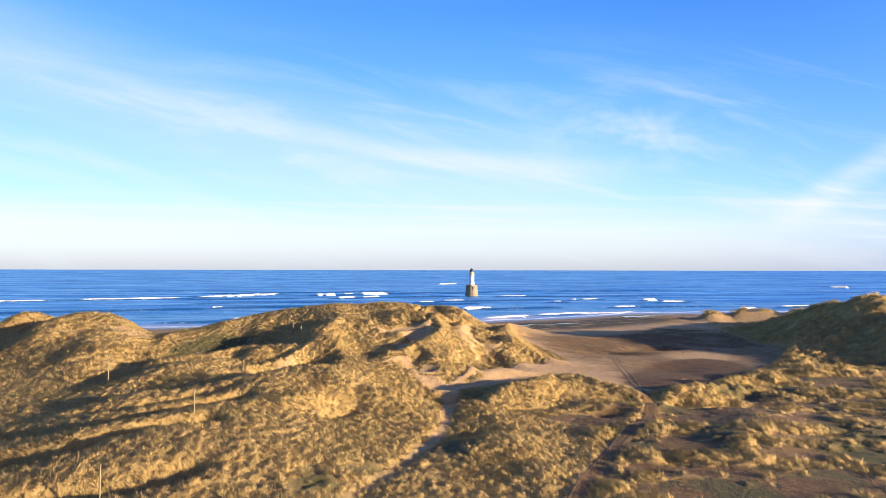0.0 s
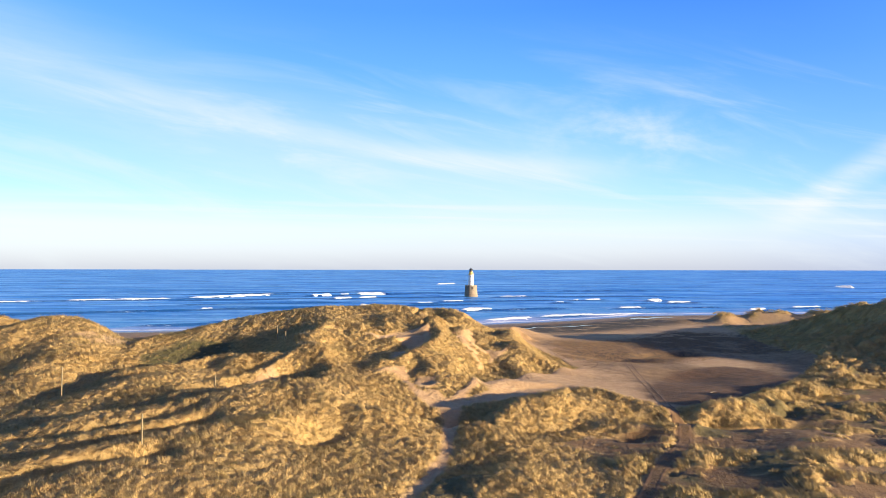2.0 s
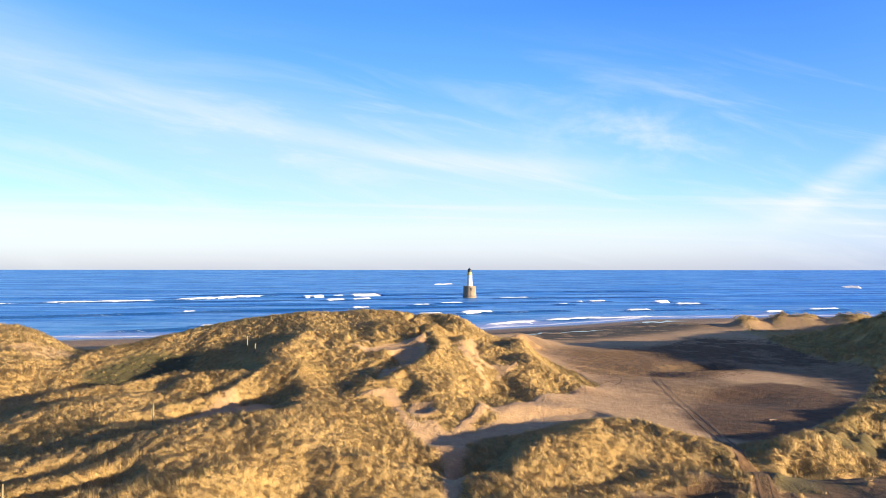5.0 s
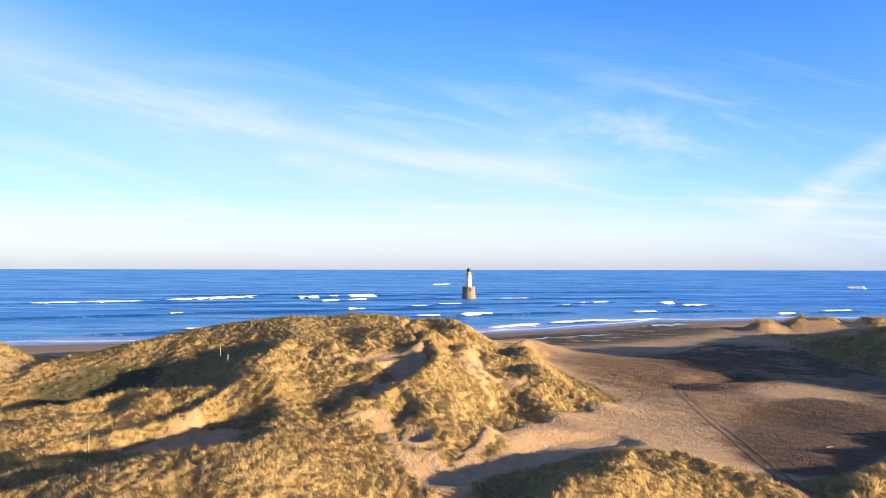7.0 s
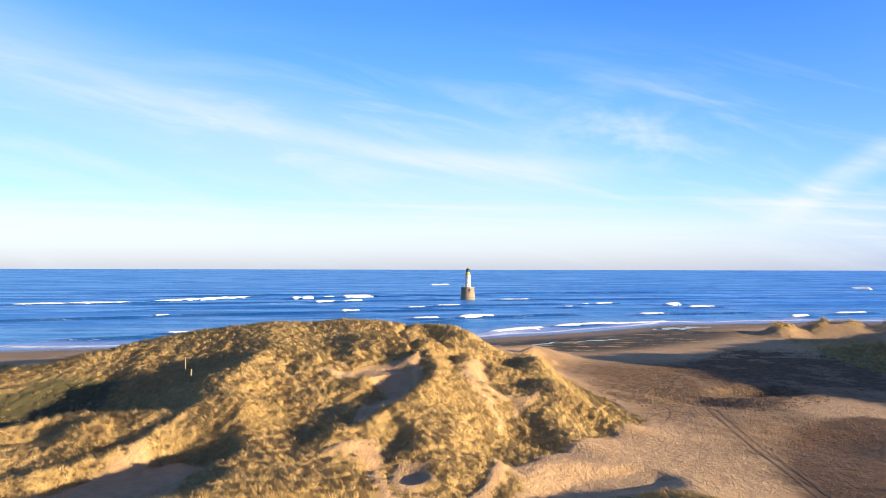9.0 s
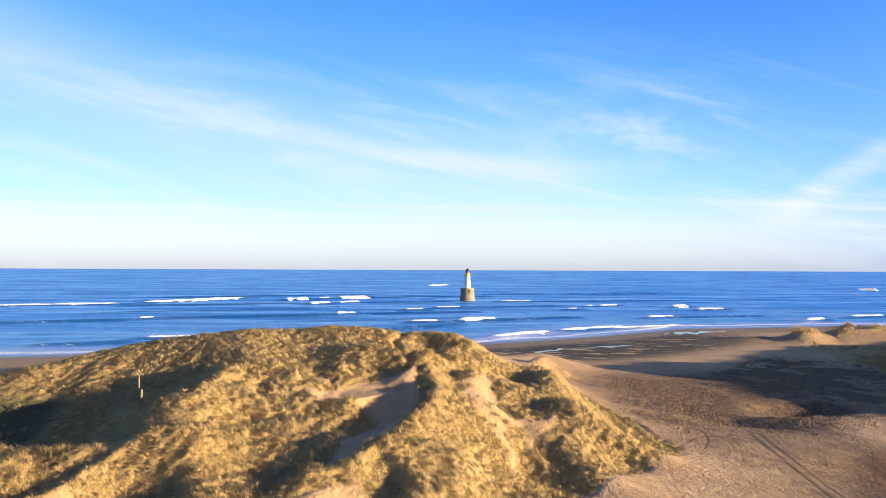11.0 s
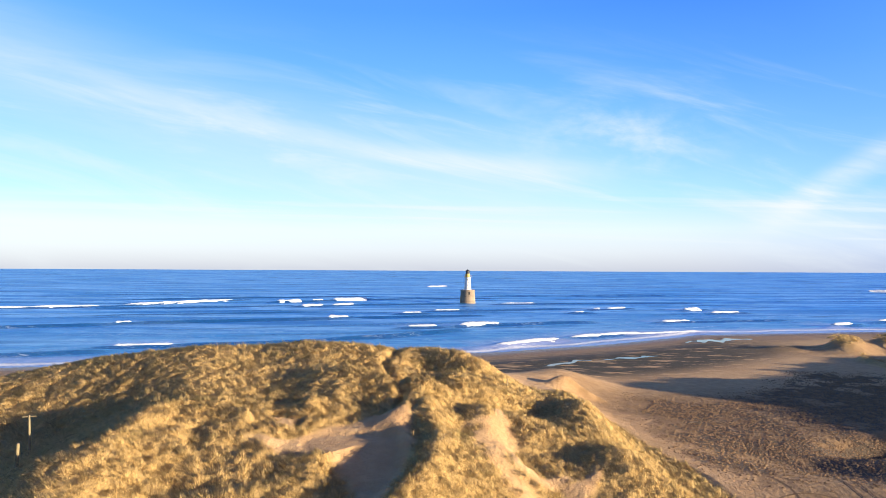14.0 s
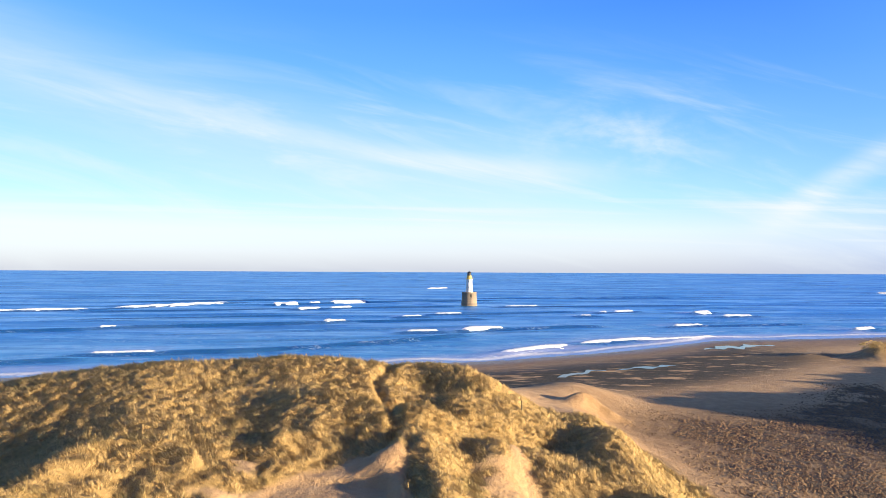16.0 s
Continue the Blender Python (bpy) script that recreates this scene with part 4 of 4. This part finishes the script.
    lantern = part("lantern", ring_solid([(1.75, 28.6), (1.75, 30.9)], 16), PANE, house, "glazed lantern room")
    for k in range(16):
        a = 2 * math.pi * k / 16
        part("glazing_bar", block((0.09, 0.09, 2.3), (1.78 * math.cos(a), 1.78 * math.sin(a), 29.75)), BLACK, lantern)
    part("dome", ring_solid([(2.05, 30.85), (2.1, 31.0), (1.9, 31.5), (1.4, 32.0), (0.7, 32.35), (0.35, 32.5), (0.38, 32.7), (0.2, 32.95), (0.06, 33.1), (0.04, 33.9), (0.01, 33.95)], 24), BLACK, house, "black iron dome with finial")


build_lighthouse(34.0, 683.0)


def ground_at(x, y):
    return float(surface(np.array([float(x)]), np.array([float(y)]))[0][0])


def build_pole(x, y, height, thick, lean=0.0, arm=0.0, turn=0.0, label="thin weathered wooden pole standing in the grass"):
    """An old timber pole, with a short cross-arm where it has one."""
    base = ground_at(x, y)
    pole = tagged(new("wooden_post"), label, "post", "old poles across the dunes")
    pole.location, pole.rotation_euler = (x, y, base - 0.3), (0.0, lean, turn)
    part("shaft", ring_solid([(thick * 0.55, 0), (thick * 0.5, height * 0.5), (thick * 0.42, height + 0.22), (thick * 0.3, height + 0.3)], 10), TIMBER, pole)
    if arm:
        part("cross_arm", block((arm, 0.1, 0.12), (0, 0.02, height + 0.1), 0, 0.01), TIMBER, pole, "short wooden cross-arm")
    return pole


build_pole(-84.3, 145.6, 7.4, 0.24, 0.01, 0.9, 0.3, "tall weathered pole with a short cross-arm")
build_pole(-43.2, 100.7, 4.2, 0.20, 0.0)
build_pole(-43.0, 73.0, 4.4, 0.20, 0.0)
build_pole(-49.0, 142.0, 4.6, 0.22, 0.01)
build_pole(-47.1, 140.0, 0.9, 0.26, 0.0, label="short broken stump of a wooden post")
build_pole(-45.9, 186.1, 2.6, 0.36, 0.04, label="stout leaning wooden post in the shaded slack")
build_pole(-50.6, 195.0, 4.4, 0.26, -0.03, 1.5, 0.2, "weathered pole with a cross-arm")
build_pole(12.3, 226.0, 1.6, 0.20, 0.0, label="small pale post at the dune edge")


# ---------------------------------------------------------------- on the beach
RUT = plain("rut_sand", (0.17, 0.095, 0.04), 0.95, 0.3, 0.8)
RIM = plain("rut_rim", (0.30, 0.19, 0.10), 0.95, 0.3, 0.8)
STONE = plain("scrub_clump", (0.24, 0.15, 0.075), 0.95, 0.4, 0.5)
DRIFT = plain("bleached_wood", (0.27, 0.21, 0.15), 0.85, 0.3, 2.0)


def build_rut(line, shift, width, name, mat, lift, label):
    """One wheel rut: a strip laid along the track, dished in the middle."""
    xs, ys = [], []
    for (x0, y0), (x1, y1) in zip(line, line[1:]):
        n = max(2, int(math.hypot(x1 - x0, y1 - y0) / 0.8))
        for k in range(n):
            xs.append(x0 + (x1 - x0) * k / n)
            ys.append(y0 + (y1 - y0) * k / n)
    xs, ys = np.array(xs), np.array(ys)
    for _ in range(12):
        xs[1:-1] = (xs[:-2] + 2 * xs[1:-1] + xs[2:]) / 4
        ys[1:-1] = (ys[:-2] + 2 * ys[1:-1] + ys[2:]) / 4
    dx, dy = np.gradient(xs), np.gradient(ys)
    size = np.hypot(dx, dy)
    nx, ny = -dy / size, dx / size
    wob = 0.25 * (vnoise(xs / 3, ys / 3, 91) - 0.5)
    bm = bmesh.new()
    rows = []
    for o, up in ((-1.0, 0.0), (-0.5, 0.012), (0.0, 0.004), (0.5, 0.012), (1.0, 0.0)):
        px, py = xs + nx * (shift + wob + o * width / 2), ys + ny * (shift + wob + o * width / 2)
        pz = surface(px, py)[0] + lift + up
        rows.append([bm.verts.new(v) for v in zip(px, py, pz)])
    for a, b in zip(rows, rows[1:]):
        for k in range(len(a) - 1):
            bm.faces.new((a[k], a[k + 1], b[k + 1], b[k]))
    bmesh.ops.recalc_face_normals(bm, faces=bm.faces)
    ob = part(name, bm, mat, None, label)
    return tagged(ob, category="track", kind="structure")


for side in (-0.85, 0.85):
    build_rut(TRACK, side, 0.36, "wheel_rut", RUT, 0.018, "dark wheel rut pressed into the sand")
    build_rut(TRACK[7:], side + 0.3, 0.16, "rut_edge", RIM, 0.022, "pale edge of pushed-up sand along the rut")
for bend in ([(46, 196), (49, 200), (51, 206), (50, 211)], [(44, 199), (48, 203), (53, 204), (56, 201)]):
    build_rut(bend, 0.0, 0.35, "wheel_rut", RUT, 0.018, "faint curved wheel rut on the beach")


def build_clumps():
    """Low dead scrub and pebbly clumps strewn over the flat: small rough lumps, past counting."""
    rng = np.random.RandomState(12)
    n = 130000
    x, y = 40 + 105 * rng.rand(n), 204 + 98 * rng.rand(n)
    z, c = surface(x, y)
    keep = rng.rand(n) < c[4] * 0.8
    x, y, z = x[keep], y[keep], z[keep]
    n = len(x)
    r = 0.10 + 0.20 * rng.rand(n) ** 2
    shape = np.array([(1, 0, 0), (0.3, 0.9, 0), (-0.8, 0.6, 0), (-0.8, -0.6, 0), (0.3, -0.9, 0), (0.1, 0.1, 0.85)])
    co = shape[None] * r[:, None, None] * (0.65 + 0.7 * rng.rand(n, 6, 1)) + np.stack([x, y, z - 0.03], -1)[:, None]
    tri = np.array([(0, 1, 5), (1, 2, 5), (2, 3, 5), (3, 4, 5), (4, 0, 5)])
    faces = (np.arange(n)[:, None, None] * 6 + tri[None]).reshape(-1, 3)
    mesh = bpy.data.meshes.new("scrub_clumps")
    mesh.from_pydata(co.reshape(-1, 3).tolist(), [], faces.tolist())
    mesh.materials.append(STONE)
    tagged(new("scrub_clumps", mesh), "low dead scrub and pebbles strewn over the sand flat", "scrub", kind="stuff")


build_clumps()


def build_driftwood(x, y, length, turn, tilt):
    """A bleached branch on the sand."""
    z = ground_at(x, y)
    bm = ring_solid([(0.05, 0), (0.13, 0.1), (0.12, length * 0.4), (0.09, length * 0.8), (0.03, length)], 8)
    for v in bm.verts:
        v.co.x += 0.12 * math.sin(v.co.z * 2.1)
    ob = part("driftwood", bm, DRIFT, None)
    ob.location, ob.rotation_euler = (x, y, z + 0.02), (radians(tilt), 0, radians(turn))
    tagged(ob, "bleached driftwood branch lying on the sand", "driftwood")


build_driftwood(53.5, 240, 1.9, 20, 35)
build_driftwood(52.0, 241, 2.4, 75, 84)
build_driftwood(66.0, 160, 1.6, 100, 86)
build_driftwood(67.3, 161.5, 1.2, 60, 86)


def pool_material():
    m, n = material("pool_water")
    at = n.add("ShaderNodeNewGeometry").outputs[0]
    finish(n, n.mix(n.noise(at, 0.3), (0.10, 0.09, 0.09), (0.16, 0.14, 0.13)), 0.06, n.noise(at, 3.0, 3.0), 0.02, 0.01, IOR=1.33)
    return m


POOL = pool_material()


def build_pool(seed, z, *spine):
    """Standing sea water in a long shallow dip of the beach, with a ragged edge."""
    bm = bmesh.new()
    rows = []
    pts = []
    for (x0, y0, w0), (x1, y1, w1) in zip(spine, spine[1:]):
        n = max(3, int(math.hypot(x1 - x0, y1 - y0) / 0.5))
        pts += [(x0 + (x1 - x0) * k / n, y0 + (y1 - y0) * k / n, w0 + (w1 - w0) * k / n) for k in range(n)]
    pts.append(spine[-1])
    for k, (x, y, w) in enumerate(pts):
        a = w * max(0.04, 1.4 * float(vnoise(k / 9.0, seed, 3)) + 0.25 * float(vnoise(k / 3.0, seed, 13)) - 0.35)
        b = w * max(0.04, 1.4 * float(vnoise(k / 7.0, seed, 7)) + 0.25 * float(vnoise(k / 2.6, seed, 17)) - 0.35)
        rows.append((bm.verts.new((x, y - 1.5 * a, z)), bm.verts.new((x + 0.4, y + 1.5 * b, z))))
    for (a, b), (c, d) in zip(rows, rows[1:]):
        bm.faces.new((a, c, d, b))
    ob = part("tide_pool", bm, POOL, None, "shallow tide pool lying on the wet beach")
    tagged(ob, category="pool", kind="structure")


build_pool(1, 1.42, (33, 309, 0.3), (38, 313, 3.0), (45, 319, 3.6), (50, 324, 2.0), (55, 325, 0.4))
build_pool(2, 1.36, (58, 325, 0.3), (66, 330, 2.0), (76, 333, 2.6), (83, 336, 0.4))
build_pool(3, 1.02, (112, 378, 0.4), (122, 383, 4.0), (136, 387, 5.0), (146, 390, 3.0), (150, 391, 0.4))


# ---------------------------------------------------------------- breaking waves
def foam_material():
    m, n = material("white_foam")
    at = n.add("ShaderNodeNewGeometry").outputs[0]
    a, b = n.noise(at, 0.6, 5.0, 0.7), n.noise(at, 3.0, 4.0, 0.7)
    finish(n, n.mix(n.span(a, 0.3, 0.6), (0.50, 0.54, 0.58), (0.80, 0.80, 0.80)), 0.75, n.math("ADD", a, b), 0.8, 0.3)
    return m


FOAM = foam_material()
BREAKERS = []


def breaker(x0, y0, x1, y1, height=1.5, width=5.5):
    """A breaking wave from one end to the other, facing the shore: a tumbling roll of foam on its crest."""
    BREAKERS.append((x0, y0, x1, y1, height))
    rng = np.random.RandomState(len(BREAKERS))
    length = math.hypot(x1 - x0, y1 - y0)
    n = max(8, int(length / 1.2))
    ux, uy = (x1 - x0) / length, (y1 - y0) / length
    vx, vy = -uy, ux
    bm = bmesh.new()
    rows = []
    shape = ((-1.0, -0.2), (-0.75, 0.18), (-0.45, 0.5), (-0.1, 0.85), (0.2, 1.0), (0.5, 0.8), (0.8, 0.35), (1.0, -0.2))
    for k in range(n + 1):
        f = k / n
        fade = min(1.0, 6 * f, 6 * (1 - f)) ** 0.85 if 0 < f < 1 else 0.05
        swing = 1.0 - 5.0 * (float(vnoise((x0 + ux * f * length) / 30, (y0 + uy * f * length) / 60, 65)) - 0.5)
        row = []
        for o, h in shape:
            w = width * 0.62 * (0.7 + 0.6 * float(vnoise(k / 5.0, 3 * o, len(BREAKERS)))) * (0.3 + 0.7 * fade)
            zz = 1.4 * height * h * fade * (0.8 + 0.35 * float(vnoise(k / 6.0, 5, len(BREAKERS))) + 0.12 * rng.rand())
            row.append(bm.verts.new((x0 + ux * f * length + vx * (o * w + swing), y0 + uy * f * length + vy * (o * w + swing), zz)))
        rows.append(row)
    for a, b in zip(rows, rows[1:]):
        for k in range(len(shape) - 1):
            bm.faces.new((a[k], b[k], b[k + 1], a[k + 1]))
    bmesh.ops.recalc_face_normals(bm, faces=bm.faces)
    mesh = bpy.data.meshes.new("breaking_wave")
    bm.to_mesh(mesh)
    bm.free()
    mesh.polygons.foreach_set("use_smooth", np.ones(len(mesh.polygons), bool))
    mesh.materials.append(FOAM)
    tagged(new("breaking_wave", mesh), "white foaming crest of a breaking wave", "wave", "breaking waves")


# the long breaker
breaker(-540, 500, -372, 572, 1.1, 6)
breaker(-374, 571, -268, 612, 1.4, 7)
breaker(-272, 610, -192, 716, 1.7, 8)
breaker(-152, 679, -127, 695, 2.0, 9)
breaker(-121, 698, -109, 706, 1.9, 8)
breaker(-105, 708, -66, 735, 2.2, 10)
breaker(-115, 617, -92, 626, 1.7, 7)
breaker(-90, 628, -68, 640, 1.6, 6)
breaker(-69, 497, -53, 505, 1.8, 7)
breaker(-187, 462, -177, 467, 1.6, 6)
breaker(-135, 361, -107, 369, 1.3, 5)
breaker(-23, 540, -6, 546, 1.5, 5)
breaker(-1, 567, 24, 576, 1.4, 5)
breaker(-16, 442, 4, 447, 1.5, 5)
breaker(12, 449, 42, 464, 1.9, 7)
breaker(-11, 1163, 33, 1180, 1.8, 8)
breaker(61, 659, 101, 668, 1.4, 6)
breaker(107, 554, 117, 557, 1.3, 5)
breaker(131, 592, 138, 593, 1.3, 5)
breaker(142, 593, 165, 602, 1.5, 6)
breaker(141, 478, 166, 486, 1.4, 6)
breaker(202, 582, 222, 590, 1.7, 7)
breaker(208, 552, 240, 560, 1.4, 6)
breaker(234, 458, 256, 466, 1.6, 6)
breaker(283, 485, 320, 496, 1.5, 6)
breaker(660, 985, 690, 975, 3.0, 9)
# the break on the shore
breaker(24, 366, 64, 391, 1.2, 7)
breaker(62, 393, 112, 424, 1.1, 6)
breaker(87, 410, 149, 430, 0.8, 4)
# swells that have not broken yet: (x, y) to (x, y), height
SWELLS = [(-330, 400, -187, 462, 1.7), (-177, 467, -60, 500, 1.9), (-107, 369, -49, 385, 1.7), (-49, 385, 12, 432, 1.8), (-165, 341, -135, 352, 1.3),
          (-53, 505, 30, 530, 1.5), (-260, 590, -115, 622, 1.6), (-68, 640, 20, 668, 1.5), (42, 464, 95, 482, 1.5), (-230, 520, -100, 560, 1.0),
          (24, 576, 110, 600, 1.2), (165, 486, 230, 500, 1.2), (-300, 720, -80, 800, 1.6), (-66, 735, 60, 770, 1.6), (100, 668, 260, 690, 1.3), (60, 820, 300, 850, 1.6)]


def build_sea():
    xs = steps(-260, 320, 2.4, -4950, 4950, 1.04)
    ys = steps(300, 760, 1.5, 250, 4950, 1.03)
    gx, gy = np.meshgrid(xs, ys)
    off = gy - shore(gx)
    d = np.hypot(gx, gy)
    bend = gy - 0.22 * gx + 30 * vnoise(gx / 120, gy / 90, 61)
    crest_line = np.maximum(0, np.sin(bend / 6.4)) ** 3
    swell = (0.8 * crest_line * (0.3 + vnoise(gx / 70, gy / 25, 63)) - 0.2) * smooth(off, 8, 70) * (1 - 0.75 * smooth(off, 420, 1100))
    foam = 0.95 * np.maximum(0, 1 - np.abs(off - 5 - 12 * vnoise(gx / 22, gy / 60, 71)) / 8)
    foam = np.maximum(foam, 0.7 * np.maximum(0, 1 - np.abs(off - 28 - 16 * vnoise(gx / 35, gy / 80, 77)) / 4) * smooth(vnoise(gx / 30, gy / 50, 79), 0.42, 0.6))
    foam = np.maximum(foam, 0.42 * smooth(vnoise(gx / 26, gy / 9, 73), 0.55, 0.8) * (1 - smooth(off, 25, 150)) * smooth(off, 2, 10))
    # mask of the fronts of the open swell that the colour darkens
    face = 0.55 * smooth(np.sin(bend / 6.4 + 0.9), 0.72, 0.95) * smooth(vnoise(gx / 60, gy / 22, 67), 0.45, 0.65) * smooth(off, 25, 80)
    wash = (1 - smooth(off - 16 * vnoise(gx / 30, gy / 60, 69), 8, 20)) * smooth(off, -4, 2)
    foam = np.maximum(foam, 0.40 * smooth(vnoise(gx / 34, gy / 14, 75), 0.5, 0.75) * (1 - smooth(off, 60, 260)) * smooth(off, 10, 40))
    for broken, (x0, y0, x1, y1, h) in [(1, b) for b in BREAKERS] + [(0, b) for b in SWELLS]:
        ux, uy = x1 - x0, y1 - y0
        length = math.hypot(ux, uy)
        f = ((gx - x0) * ux + (gy - y0) * uy) / length
        v = (-(gx - x0) * uy + (gy - y0) * ux) / length
        v = v + 5.0 * (vnoise(gx / 30, gy / 60, 65) - 0.5)
        reach = 1 - smooth(np.abs(f - length / 2) - length / 2, -0.1 * length, 0.15 * length + 12)
        front = np.where(v < 0, np.exp(-(v / 2.6) ** 2), np.exp(-(v / 7.0) ** 2))
        swell = np.maximum(swell, h * 0.9 * reach * front - 0.05)
        # shoreward side of each wave, darkened in the water colour
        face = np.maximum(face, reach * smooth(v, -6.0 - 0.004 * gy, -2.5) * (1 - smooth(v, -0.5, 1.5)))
        if broken:
            inner = 1 - smooth(np.abs(f - length / 2) - length / 2, -4, 6)
            foam = np.maximum(foam, 0.55 * inner * smooth(v, -3, 1) * (1 - smooth(v, 6, 26 + 0.02 * gy)))
            wash = np.maximum(wash, 0.6 * inner * smooth(v, 0, 5) * (1 - smooth(v, 8, 34)))
    z = swell + 16.0 * smooth(d, 900, 4900)      # lifted far out, where sight would reach farther than the sheet
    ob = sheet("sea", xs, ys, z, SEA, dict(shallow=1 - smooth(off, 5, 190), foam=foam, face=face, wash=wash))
    tagged(ob, "blue sea with low swell and streaks of foam", "sea", kind="structure")


build_sea()
